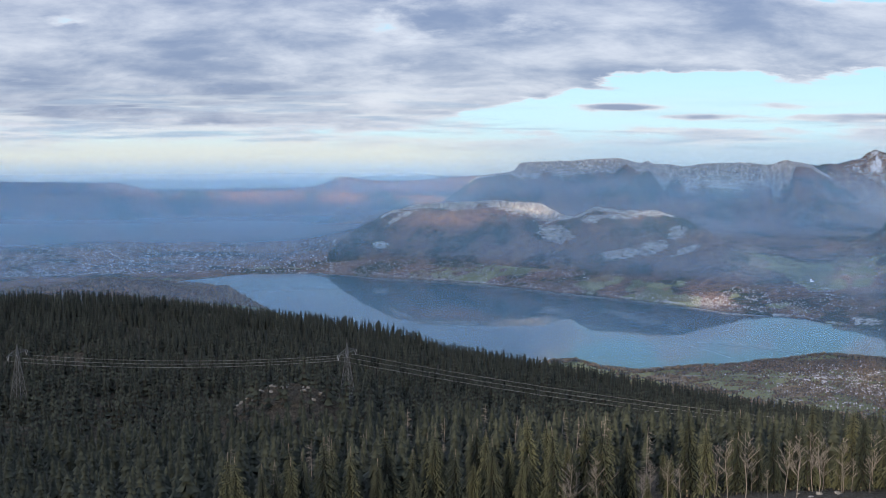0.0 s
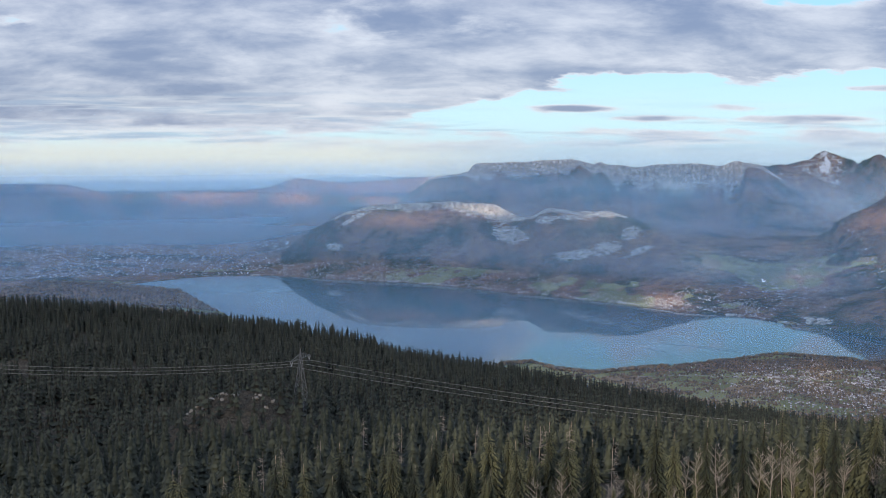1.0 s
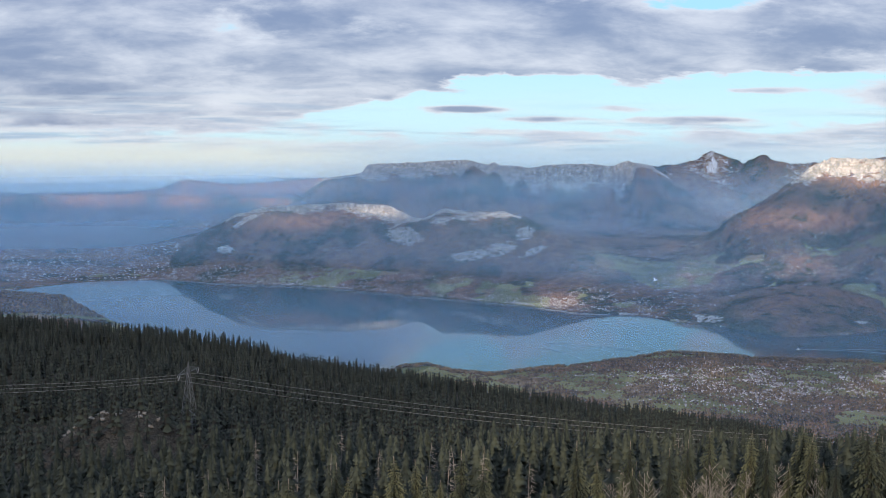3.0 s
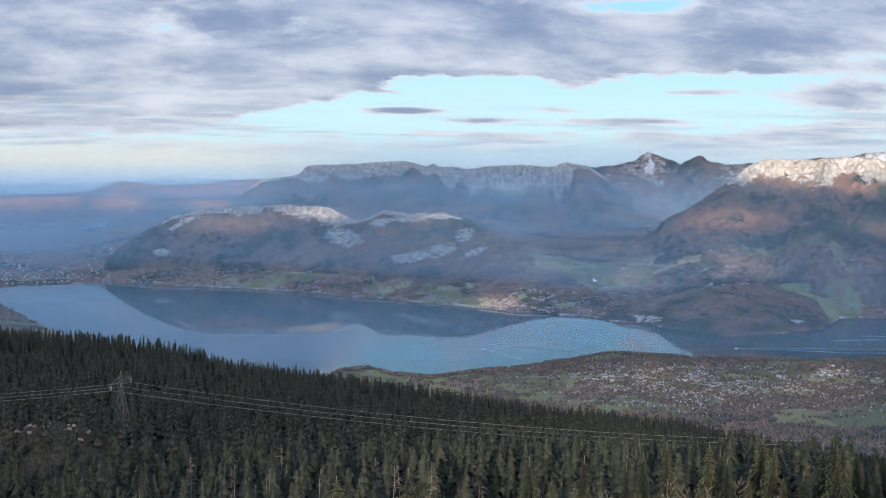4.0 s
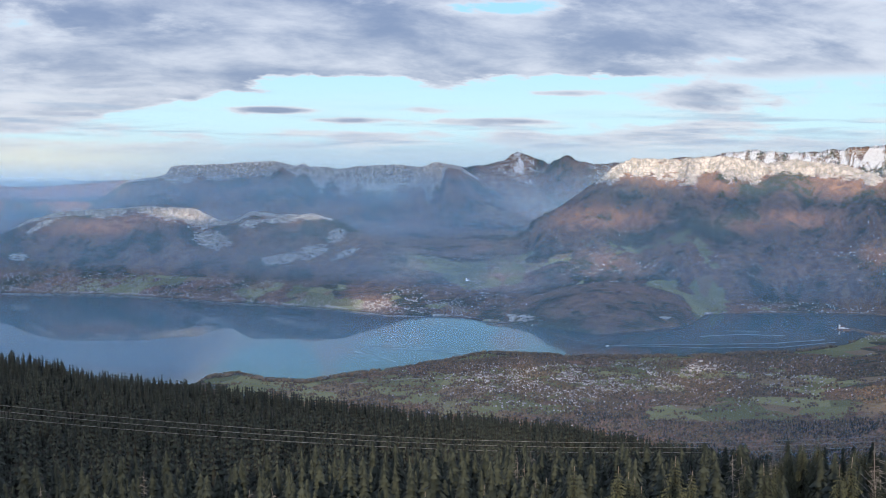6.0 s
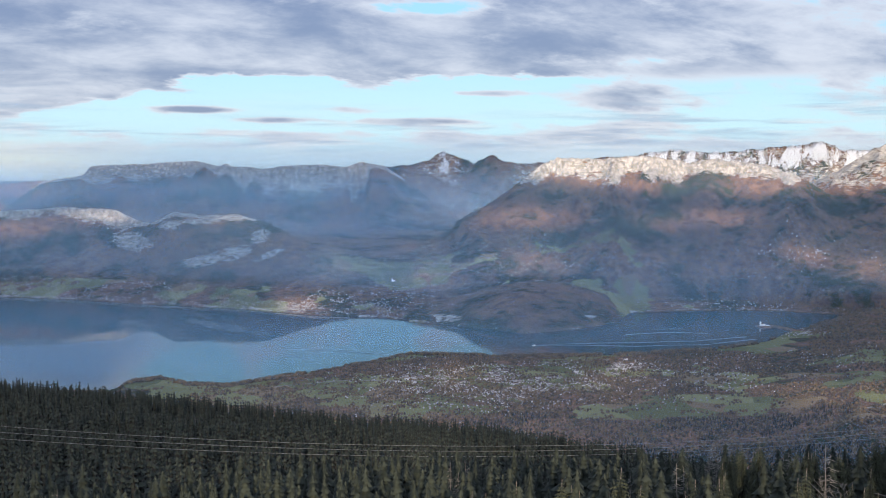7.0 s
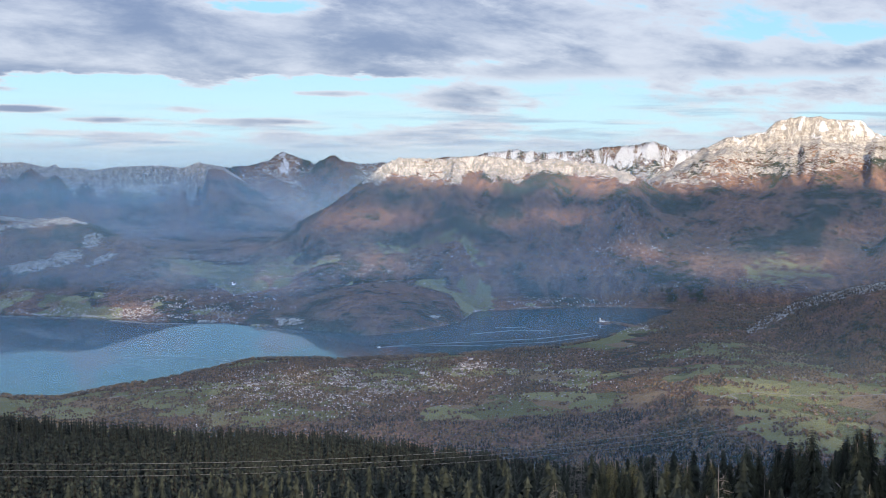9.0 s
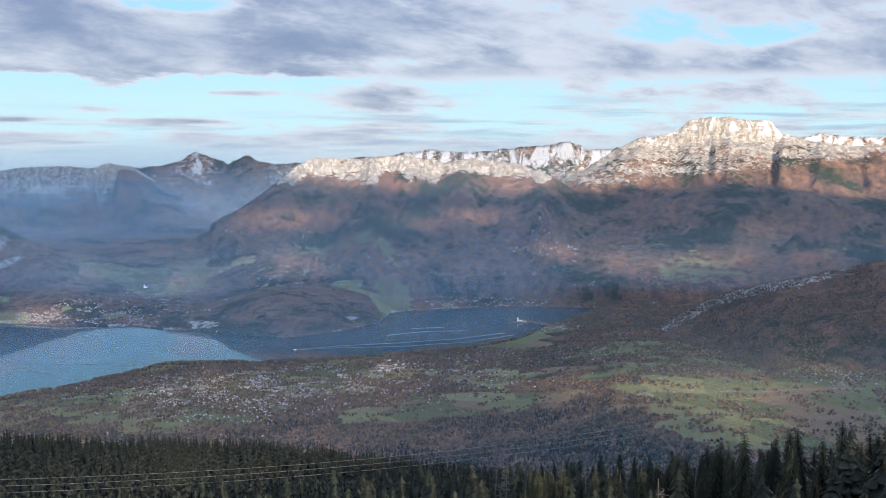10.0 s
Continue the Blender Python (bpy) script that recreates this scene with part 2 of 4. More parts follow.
LIMESTONE = plain("limestone", (0.12, 0.115, 0.107), 0.9, grain=0.8)
PLASTER = plain("plaster", (0.46, 0.44, 0.42), 0.8, grain=1.0, pick=island)
TILES = plain("roof_tiles", (0.15, 0.11, 0.10), 0.85, grain=1.0, pick=island)
WHITE = plain("white_paint", (0.78, 0.77, 0.74), 0.5, grain=1.0, spread=0.06)


# ---- helpers of the land ----
def hashed(i, j, seed):
    h = (i.astype(np.int64) * 374761393 + j.astype(np.int64) * 668265263 + seed * 974634777) & 0xFFFFFFFF
    h = ((h ^ (h >> 13)) * 1274126177) & 0xFFFFFFFF
    return ((h ^ (h >> 16)) & 0xFFFF) / 65535.0


def lumps(x, y, seed=0):
    i, j = np.floor(x), np.floor(y)
    u, v = x - i, y - j
    u, v = u * u * (3 - 2 * u), v * v * (3 - 2 * v)
    a, b = hashed(i, j, seed), hashed(i + 1, j, seed)
    c, d = hashed(i, j + 1, seed), hashed(i + 1, j + 1, seed)
    return (a + (b - a) * u) + ((c + (d - c) * u) - (a + (b - a) * u)) * v


def fbm(x, y, octaves=5, seed=0, ridged=False):
    total, gain, size = 0.0, 1.0, 0.0
    for k in range(octaves):
        v = lumps(x * 2 ** k + 17.3 * k, y * 2 ** k - 9.1 * k, seed + k)
        total = total + gain * (1 - abs(2 * v - 1) if ridged else v)
        size += gain
        gain *= 0.5
    return total / size


def smooth(a, b, x):
    u = np.clip((x - a) / (b - a), 0, 1)
    return u * u * (3 - 2 * u)


def line(x, *pairs):
    return np.interp(x, [p[0] for p in pairs], [p[1] for p in pairs])


def crest_line(az, *pairs):
    """As line(), but far below the ground outside the range that is given."""
    return np.interp(az, [p[0] for p in pairs], [p[1] for p in pairs], left=-40, right=-40)


def tan_d(e):
    return np.tan(np.radians(e))


def reach(d):
    """Distance in the model for a true distance."""
    return np.interp(d, (0, 700, 1300, 5000, 15000, 16000, 18500, 22500, 30000), (0, 700, 1000, 5000 * MODEL, 15000 * MODEL, 4805, 4845, 4890, 4955))


def to_world(az, d, z):
    """A bearing, distance and height as a place in the model."""
    far = smooth(700, 3000, d)
    a = np.radians(az)
    r = reach(d)
    cy = line(az, (-40, 15), (-15, 20), (0, 30), (10, 55), (20, 85), (33, 112), (60, 120)) * far
    cx = line(az, (-40, 0), (20, 1), (33, 10), (60, 12)) * far
    return cx + r * np.sin(a), cy + r * np.cos(a), EYE_Z + z * np.where(d > 1, r / np.maximum(d, 1), 1)


def near_shore(az):
    return line(az, (-25, 9900), (-13, 10100), (-10.4, 9300), (-9.6, 8700), (-6, 6800), (0, 6200), (4.6, 6040), (5.6, 6200), (7.0, 6240), (8.2, 6050), (10.2, 5949), (13, 6115), (17.5, 6400), (19.5, 6640), (25, 6540), (30, 6610), (35, 6890), (37.5, 7250), (38.5, 7659), (39.7, 8049), (41.2, 8600), (42, 9500))


def far_shore(az):
    return line(az, (-25, 9900), (-14, 10150), (-12.8, 10290), (-10, 10620), (-6.4, 10615), (-3.8, 10266), (0.5, 9914), (6.2, 9163), (11.8, 8577), (14.5, 8250), (18.3, 8060), (19.4, 7880), (22.3, 7640), (25.3, 7350), (26.5, 7420), (28.2, 7568), (30, 7830), (30.7, 8330), (34, 8520), (37.9, 8670), (41.2, 8600), (42, 8500))


def canopy(x, y):
    """Height of the treetops on the near mountain, against the eye."""
    behind = np.clip(110 - y, 0, 4000) * 0.30
    wide = 90 + 0.75 * np.clip(y, 0, 2100)
    x, y = np.clip(np.clip(x, -wide, wide), -900, 620) / 1000, np.clip(y, 110, 2100) / 1000
    knoll = 17 * np.exp(-((x + 0.082) / 0.035) ** 2 - ((y - 0.588) / 0.022) ** 2) + 9 * np.exp(-((x - 0.287) / 0.05) ** 2 - ((y - 0.332) / 0.02) ** 2)
    knoll = knoll + 30 * np.exp(-((x - 0.50) / 0.17) ** 2 - ((y - 1.0) / 0.36) ** 2) - 44 * smooth(-0.45, -0.85, x)
    return knoll - behind + 3.7 + 223.1 * x - 326.8 * y - 276.1 * x * x - 507.9 * x * y + 184.6 * y * y - 75.2 * x ** 3 + 113.5 * x * x * y + 173.1 * x * y * y - 54.3 * y ** 3


def brow(az):
    """Where the near mountain breaks off towards the valley."""
    return line(az, (-40, 2400), (-20, 2200), (-13, 2050), (-6, 1850), (0, 1300), (11, 1250), (20, 1220), (28, 1120), (34, 900), (40, 660), (60, 600))


def hill(az, d, crest, dist, foot_d, foot_z, power=1.3, back=0.5, rough=45.0, seed=0, cell=700.0, cliff=0.0, spurs=350.0):
    """One mountain: its crest by bearing and elevation, its foot, the hollow of its face and the cliff below the crest."""
    x, y = d * np.sin(np.radians(az)), d * np.cos(np.radians(az))
    wob = fbm(x / cell, y / cell, 5, seed, True) - 0.5
    top = dist * tan_d(crest)
    foot = np.mean(foot_d)
    step = fbm(az * foot * 0.01745 / 700, az * 0 + seed, 3, seed + 3, True) - 0.5
    foot_d, foot_z = foot_d + 0.0 * az, foot_z
    u = np.clip((d - foot_d) / np.maximum(dist - foot_d, 1), 0, 1)
    uu = np.clip(u + (wob * 0.22 + step * spurs / 1200) * u * (1 - u) * 4 * 0.6, 0, 1)
    if np.isscalar(cliff) and cliff == 0:
        p = uu ** power
    else:
        # the cliff is the last part of the height, nearly upright
        c = cliff
        p = np.where(uu < 0.93, (uu / 0.93) ** power * (1 - c), (1 - c) + c * np.clip((uu - 0.93) / 0.045, 0, 1))
    z = foot_z + (top - foot_z) * p
    gully = fbm(az * foot * 0.01745 / 240 + wob, d / 2600, 4, seed + 5, True) - 0.55
    z = z + (wob * 1.5 + gully * 1.3) * rough * 4 * u * (1 - u)
    ribs = fbm(az * foot * 0.01745 / 95 + 2 * wob, d / 700, 3, seed + 7, True) - 0.5
    z = z + (ribs * 0.8 + (fbm(x / 90, y / 90, 3, seed + 9) - 0.5) * 0.35) * rough * np.clip(u * 3, 0, 1) * np.clip((1 - u) * 6, 0.15, 1)
    z = np.where(d > dist, top - (d - dist) * back + wob * rough * smooth(0, 400, d - dist), z)
    return np.where((d < foot_d) | (top < foot_z), -9e9, z)


def heights(az, d):
    """Height of the land against the eye, and its rock, field, snow and forest floor."""
    x, y = d * np.sin(np.radians(az)), d * np.cos(np.radians(az))
    ns, fs = near_shore(az), far_shore(az)
    rock, field, snow = np.zeros_like(d), np.zeros_like(d), np.zeros_like(d)
    # valley floors on this side and beyond the lake
    lie = fbm(x / 900, y / 900, 5, 3)
    here = LAKE + 6 + 0.035 * np.clip(ns - d, 0, 9000) + 60 * smooth(200, 1800, ns - d) * (lie - 0.35)
    here = here + smooth(30, 46, az) * np.clip(6300 - d, 0, 9000) * 0.035
    there = LAKE + 5 + line(az, (-25, 0.02), (-8, 0.03), (-3, 0.16), (15, 0.17), (19, 0.12), (25, 0.10), (45, 0.10)) * np.clip(d - fs, 0, 1200) + 0.05 * np.clip(d - fs - 1200, 0, 2500) + 50 * smooth(100, 1500, d - fs) * (lie - 0.4)
    z = np.where(d < (ns + fs) / 2, here, there)
    lake = np.minimum(d - ns, fs - d)
    # the castle's point
    lake = np.minimum(lake, 400 * (((az - 37.35) / 0.42) ** 2 + ((d - 7880) / 75) ** 2 - 1))
    lake = np.minimum(lake, 400 * (((az - 38.3) / 0.9) ** 2 + ((d - 7830 + 120 * (az - 38.3)) / 55) ** 2 - 1))
    z = np.where(lake > 0, LAKE - 4 - np.minimum(lake, 300) * 0.1, z)
    patch = fbm(x / 420, y / 420, 4, 21)
    field = np.where(lake < 0, np.where(d < ns, np.maximum(smooth(0.45, 0.52, patch) * smooth(4300, 5200, d + 1200 * smooth(38, 44, az)), smooth(41, 46, az) * smooth(0.36, 0.44, patch) * smooth(3300, 3700, d)), smooth(0.50, 0.58, patch) * smooth(11500, 9000, d)), 0)

    # meadows of the near valley
    for fa, fd, ra, rd in ((49.0, 3950, 1.9, 240), (46.5, 4900, 2.2, 260), (50.5, 4550, 1.8, 160), (53.0, 5250, 2.2, 300), (42.0, 5350, 1.6, 200), (36.0, 5850, 1.2, 170), (30.5, 5950, 1.3, 130), (17.5, 5700, 1.2, 170), (20.5, 5950, 1.2, 150), (14.5, 5900, 1.3, 90)):
        q = ((az - fa) / ra) ** 2 + ((d - fd) / rd) ** 2 + 0.9 * (patch - 0.5)
        field = np.maximum(field, smooth(1.15, 0.85, q))
    field = field * (1 - smooth(39.5, 41, az) * smooth(6500, 6900, d))
    # pale stones along the far shore
    rock = np.where((lake < 0) & (d > fs) & (d < fs + 45), 0.25 + 0.4 * patch, rock)

    def put(h, r=0.0, f=0.0, s=0.0):
        nonlocal z, rock, field, snow
        over = h > z
        rock, field, snow = np.where(over, r, rock), np.where(over, f, field), np.where(over, s, snow)
        z = np.maximum(h, z)

    def band(h, base, top, cl):
        """Bare rock in the cliff below a crest, thinning out downwards."""
        jag = 0.45 + 1.1 * fbm(az * 1.7, az * 0 + base, 6, 61)
        v = (1 - (h - base) / np.maximum(top - base, 1)) / np.maximum(cl, 0.01)
        return np.where(cl > 0.015, 0.74 * smooth(1.55 * jag, 0.8 * jag, v), 0)

    # the plain with its low hills, and the blue ranges beyond it
    hz = LAKE + 20 + 260 * smooth(11500, 18500, d) * fbm(x / 1500, y / 1500, 4, 31) * smooth(10, -2, az) + 0.0 * d
    put(np.where(d > 10800, hz, -9e9), 0, 0.5 * smooth(0.5, 0.6, patch))
    put(hill(az, d, crest_line(az, (-40, -2.5), (-14, -2.58), (-7, -2.52), (-4, -2.72), (1, -2.8), (5, -3.4), (12, -5)), 17500, 13500, LAKE + 60, 1.0, 0.15, 50, 41, 2500))
    put(hill(az, d, crest_line(az, (-40, -1.85), (-21, -1.9), (-16, -2.0), (-14, -2.5), (-11, -3.5)), 18400, 17600, LAKE + 100, 1.0, 0.3, 20, 42, 2500))
    put(hill(az, d, crest_line(az, (-12, -4), (-6.4, -2.26), (-5.1, -1.79), (-2.7, -2.1), (-0.7, -1.94), (1.6, -1.77), (4, -1.9), (8, -4)), 22500, 20000, LAKE + 100, 1.1, 0.3, 20, 43, 2500))
    put(hill(az, d, -2.02 + 0.12 * fbm(az / 3.0, az * 0, 3, 5), 28000, 24000, LAKE, 1.0, 0.1, 15, 44, 4000))
    # the high ranges at the back, in snow
    far2 = crest_line(az, (15, -2.5), (18, -1.3), (20, -1.04), (20.6, -0.8), (21.2, -0.42), (21.9, -0.76), (22.8, -1.04), (23.4, -0.7), (23.6, -0.62), (24.4, -0.98), (25.6, -1.08), (31, -0.6), (32.8, -0.33), (34.8, -0.45), (37.9, -0.24), (39.9, 0.04), (40.7, -0.4), (45, 0.0), (50, 0.0), (51.7, 0.45), (53, 0.22), (62, 0.3))
    far2 = far2 + 0.22 * (fbm(az * 2.2, az * 0 + 3, 4, 8, True) - 0.55)
    white = 0.52 * np.maximum(np.exp(-((az - 21.25) / 0.75) ** 2), smooth(29, 31, az))
    put(hill(az, d, far2, 18500, 16500, -1000, 1.0, 0.4, 90, 45, 900), 0.45 * (1 - 0.9 * np.exp(-((az - 23.4) / 1.1) ** 2)) * smooth(18.5, 20.5, az), 0, white * smooth(-1.2, -0.6, np.degrees(np.arctan2(hill(az, d, far2, 18500, 16500, -1000, 1.0, 0.4, 90, 45, 900), d)) - far2 + 0.25))
    put(hill(az, d, crest_line(az, (17, -3), (19, -1.35), (20.5, -1.6), (21.6, -2.2), (23, -2.6), (24.5, -2.8), (27, -3)) + 0.15 * (fbm(az * 1.5, az * 0, 3, 18, True) - 0.5), 16400, 14500, -1000, 1.0, 0.4, 60, 46, 900), 0.25)

    # the long plateau with its cliffs
    parm = crest_line(az, (-1.5, -4.2), (0.2, -2.95), (1.7, -1.85), (3.6, -1.58), (3.9, -1.15), (8.9, -0.92), (9.6, -1.12), (10.0, -1.2), (10.3, -1.02), (10.7, -1.2), (11.3, -1.2), (12.1, -1.33), (13.4, -1.16), (15.2, -1.1), (16.2, -1.26), (17.0, -0.98), (18.2, -1.2), (19.4, -2.0), (21, -3.2), (23.5, -4.6))
    parm = parm + 0.10 * (fbm(az * 3.1, az * 0 + 1, 4, 12) - 0.5)
    cl = line(az, (-1, 0), (3.5, 0.03), (3.9, 0.18), (8.6, 0.21), (9.2, 0.06), (10.5, 0.14), (11.3, 0.33), (15.5, 0.32), (16.3, 0.28), (16.6, 0.52), (17.2, 0.52), (17.5, 0.05), (20, 0.0))
    h = hill(az, d, parm, 15000, 12300, -1060, 1.15, 0.3, 70, 51, 900, cl)
    put(h, band(h, -1060, 15000 * tan_d(parm), cl))
    # the bare range with the white wall, and the highest mountain at its end
    lanf = crest_line(az, (18, -7), (20, -5.2), (21.7, -4.3), (23.4, -3.15), (25.2, -1.95), (25.6, -1.6), (25.9, -1.3), (26.4, -1.05), (26.9, -0.8), (29.1, -0.88), (31.3, -0.70), (33.5, -1.03), (34.8, -0.83), (37.2, -1.13), (38.6, -1.75), (41.3, -3.1), (43, -4.5), (46, -7))
    lanf = lanf + 0.16 * (fbm(az * 3.7, az * 0 + 2, 4, 13, True) - 0.5) * smooth(25, 26, az)
    cl = line(az, (25.0, 0), (25.6, 0.10), (26.2, 0.18), (30, 0.19), (33.2, 0.17), (34, 0.12), (36, 0.14), (38, 0.10), (39, 0.0))
    h = hill(az, d, lanf, 10900, 8900, -1060, 1.05, 0.5, 90, 52, 620, cl, 700)
    put(h, band(h, -1060, 10900 * tan_d(lanf), cl), 0.55 * smooth(0.5, 0.6, patch) * smooth(9700, 9300, d))
    tour = crest_line(az, (37, -6), (39.5, -1.9), (40.7, -1.2), (42.1, -0.32), (43.2, 0.2), (45.0, 0.45), (45.5, 1.0), (46.4, 1.15), (47.5, 1.12), (49.4, 0.95), (49.9, 0.4), (51.5, 0.0), (53, -0.2), (55, -0.1), (58, -0.8), (66, -3))
    tour = tour + 0.16 * (fbm(az * 2.7, az * 0 + 4, 4, 14, True) - 0.5)
    cl = line(az, (40, 0.05), (44, 0.12), (45.5, 0.20), (49.5, 0.2), (50, 0.08), (60, 0.08))
    h = hill(az, d, tour, 12000, 9700, -1000, 1.0, 0.5, 95, 53, 800, cl, 400)
    # ledges and walls in tiers
    ph = h / 130 + 1.1 * fbm(az / 1.6, d / 900, 4, 66)
    st = ph - np.floor(ph)
    up = smooth(-3.2, -1.8, np.degrees(np.arctan2(h, d)) - 0.12 * (az - 47)) * smooth(11930, 11750, d)
    h = np.where(h > -5000, h + 130 * 0.10 * up * (smooth(0.3, 0.7, st) - st), h)
    tier = smooth(0.18, 0.35, st) * smooth(0.85, 0.65, st)
    e = np.degrees(np.arctan2(h, d))
    put(h, (0.42 + 0.16 * tier) * smooth(-2.2, -1.0, e - 0.12 * (az - 47)) + 0.4 * band(h, -1000, 12000 * tan_d(tour), cl), 0, 0.40 * smooth(-0.9, 0.6, e))
    h = hill(az, d, crest_line(az, (38.5, -7), (41, -4.2), (42.5, -3.4), (44, -2.75), (46, -2.4), (48.4, -2.2), (50, -2.25), (53, -2.5), (58, -3), (70, -4)) + 0.2 * (fbm(az * 1.3, az * 0 + 6, 3, 15) - 0.5), 10600, 8800, -1100, 1.1, 0.3, 60, 54, 700)
    put(h, 0.0, 0.5 * smooth(0.5, 0.6, patch) * smooth(9700, 9300, d))
    # the wooded hill with pale crags over the far shore
    veyr = crest_line(az, (-8, -7.2), (-6.5, -6.4), (-5.3, -5.2), (-4.1, -4.33), (-2.7, -3.63), (-1.4, -3.27), (0.5, -3.15), (2.5, -3.05), (5.0, -3.22), (6.2, -3.86), (6.7, -3.9), (7.1, -3.7), (7.8, -3.38), (9.2, -3.58), (10.8, -3.53), (12.3, -3.95), (14.2, -5.0), (15.6, -5.8), (16.8, -6.6), (18.5, -7.4))
    veyr = veyr + 0.08 * (fbm(az * 2.0, az * 0 + 5, 4, 16) - 0.5)
    cl = line(az, (-4, 0.0), (-2.4, 0.05), (0, 0.12), (3, 0.14), (5.4, 0.22), (6.1, 0.10), (6.6, 0.02), (8, 0.05), (11, 0.06), (12, 0.0))
    dc = np.minimum(far_shore(az) + 1900, 11300)
    h = hill(az, d, veyr, dc, far_shore(az) + 620, LAKE + 110, 0.95, 0.55, 55, 55, 520, cl)
    e = np.degrees(np.arctan2(h, d))
    crag = np.zeros_like(d)
    for ca, ce, ra, re, slant in ((-3.2, -5.32, 0.45, 0.16, 0.0), (-4.7, -6.55, 0.65, 0.26, 0.25), (5.75, -4.75, 0.8, 0.42, -0.15), (9.2, -5.75, 1.0, 0.24, 0.14), (10.6, -5.45, 0.8, 0.32, 0.2), (12.4, -5.55, 0.6, 0.16, 0.35), (12.0, -4.6, 0.45, 0.3, 0.2), (7.6, -4.0, 0.5, 0.2, 0.1), (9.0, -3.85, 0.9, 0.14, 0.0), (10.8, -3.72, 0.6, 0.14, 0.0), (-2.2, -3.9, 0.8, 0.14, 0.5)):
        q = ((az - ca) / ra) ** 2 + ((e - ce - slant * (az - ca)) / re) ** 2
        crag = np.maximum(crag, 0.68 * smooth(3.0, 0.0, q))
    wall = band(h, LAKE + 110, dc * tan_d(veyr), cl)
    put(h, np.maximum(crag, wall))
    # the low headland with its quarry-like shore cliffs
    h = hill(az, d, crest_line(az, (18.5, -9.6), (19.5, -8.6), (21, -7.9), (24, -7.45), (27, -7.35), (29.5, -7.7), (30.6, -8.4), (31.2, -9.5)), far_shore(az) + 750, far_shore(az) + 5, LAKE + 3, 0.7, 0.05, 25, 56, 350)
    e = np.degrees(np.arctan2(h, d))
    put(h, 0.66 * np.maximum(smooth(1.5, 0.3, ((az - 21.0) / 1.3) ** 2 + ((e + 8.85) / 0.24) ** 2), np.maximum(smooth(1.5, 0.6, ((az - 28.2) / 1.6) ** 2 + ((e + 9.4 - 0.12 * (az - 28.2)) / 0.13) ** 2), smooth(1.5, 0.6, ((az - 28.7) / 0.35) ** 2 + ((e + 8.75) / 0.1) ** 2))))
    # the wooded spur on this side of the lake
    spur = crest_line(az, (42.5, -9.7), (43.6, -9.35), (44.4, -9.0), (45.3, -8.45), (46.9, -7.55), (49.1, -6.9), (51.2, -6.42), (54.9, -5.52), (62, -4.5), (75, -4)) + 0.12 * (fbm(az * 2.0, az * 0 + 7, 3, 17) - 0.5)
    h = hill(az, d, spur, 7300, line(az, (42, 6900), (44, 6500), (46, 6000), (49, 5500), (52, 5400)), -1195, 0.85, 0.5, 50, 57, 500, line(az, (44, 0.10), (48, 0.09), (53, 0.05), (56, 0.0)))
    e = np.degrees(np.arctan2(h, d))
    put(h, 0.62 * smooth(-0.75, -0.25, e - spur) * smooth(56, 51, az))
    # the wooded headland by the town at the lake's end
    put(hill(az, d, crest_line(az, (-40, -7.3), (-21.5, -7.1), (-19.5, -7.02), (-16.9, -6.72), (-13.7, -7.0), (-10.9, -7.35), (-10.0, -7.9), (-9.6, -9)), 9300, 8300, LAKE - 10, 0.8, 0.3, 25, 58, 500))
    # the near mountain
    edge = brow(az)
    top = canopy(x, y)
    rim = canopy(edge * np.sin(np.radians(az)), edge * np.cos(np.radians(az)))
    mine = np.where(d < edge, top, rim - (d - edge) * 0.30 - np.clip(d - edge, 0, 5000) ** 2 * 2e-4) - 21 + 3.0 * (fbm(x / 40, y / 40, 4, 60) - 0.5)
    mine = mine + 12 * np.exp(-((x + 82) / 48) ** 2 - ((y - 590) / 26) ** 2)
    mine = np.where((d > 5200), -9e9, mine)
    near = np.where((mine > z) & (d < 3200), 1.0, 0.0)
    put(mine)
    return z, rock, field, snow, near


def grid_object(name, az, d, z, attrs, mat):
    n, m = az.shape
    X, Y, Z = to_world(az, d, z)
    co = np.stack([X, Y, Z], -1).reshape(-1, 3)
    i = np.arange(n * m).reshape(n, m)
    q = np.stack([i[:-1, :-1], i[1:, :-1], i[1:, 1:], i[:-1, 1:]], -1).reshape(-1, 4)
    me = bpy.data.meshes.new(name)
    me.vertices.add(len(co))
    me.vertices.foreach_set("co", co.astype(np.float32).ravel())
    me.loops.add(q.size)
    me.loops.foreach_set("vertex_index", q.astype(np.int32).ravel())
    me.polygons.add(len(q))
    me.polygons.foreach_set("loop_start", np.arange(0, q.size, 4, dtype=np.int32))
    me.polygons.foreach_set("use_smooth", np.ones(len(q), bool))
    me.update()
    for k, v in attrs.items():
        me.attributes.new(k, "FLOAT", "POINT").data.foreach_set("value", v.astype(np.float32).ravel())
    me.materials.append(mat)
    return new(name, me)


def mesh_object(name, verts, faces, mats, index=None, parent=None):
    me = bpy.data.meshes.new(name)
    v, f = np.asarray(verts, np.float32), np.asarray(faces, np.int32)
    me.vertices.add(len(v))
    me.vertices.foreach_set("co", v.ravel())
    me.loops.add(f.size)
    me.loops.foreach_set("vertex_index", f.ravel())
    me.polygons.add(len(f))
    me.polygons.foreach_set("loop_start", np.arange(0, f.size, f.shape[1], dtype=np.int32))
    if index is not None:
        me.polygons.foreach_set("material_index", np.asarray(index, np.int32))
    me.update(calc_edges=True)
    for m in mats:
        me.materials.append(m)
    ob = new(name, me)
    if parent:
        ob.parent = parent
    return ob


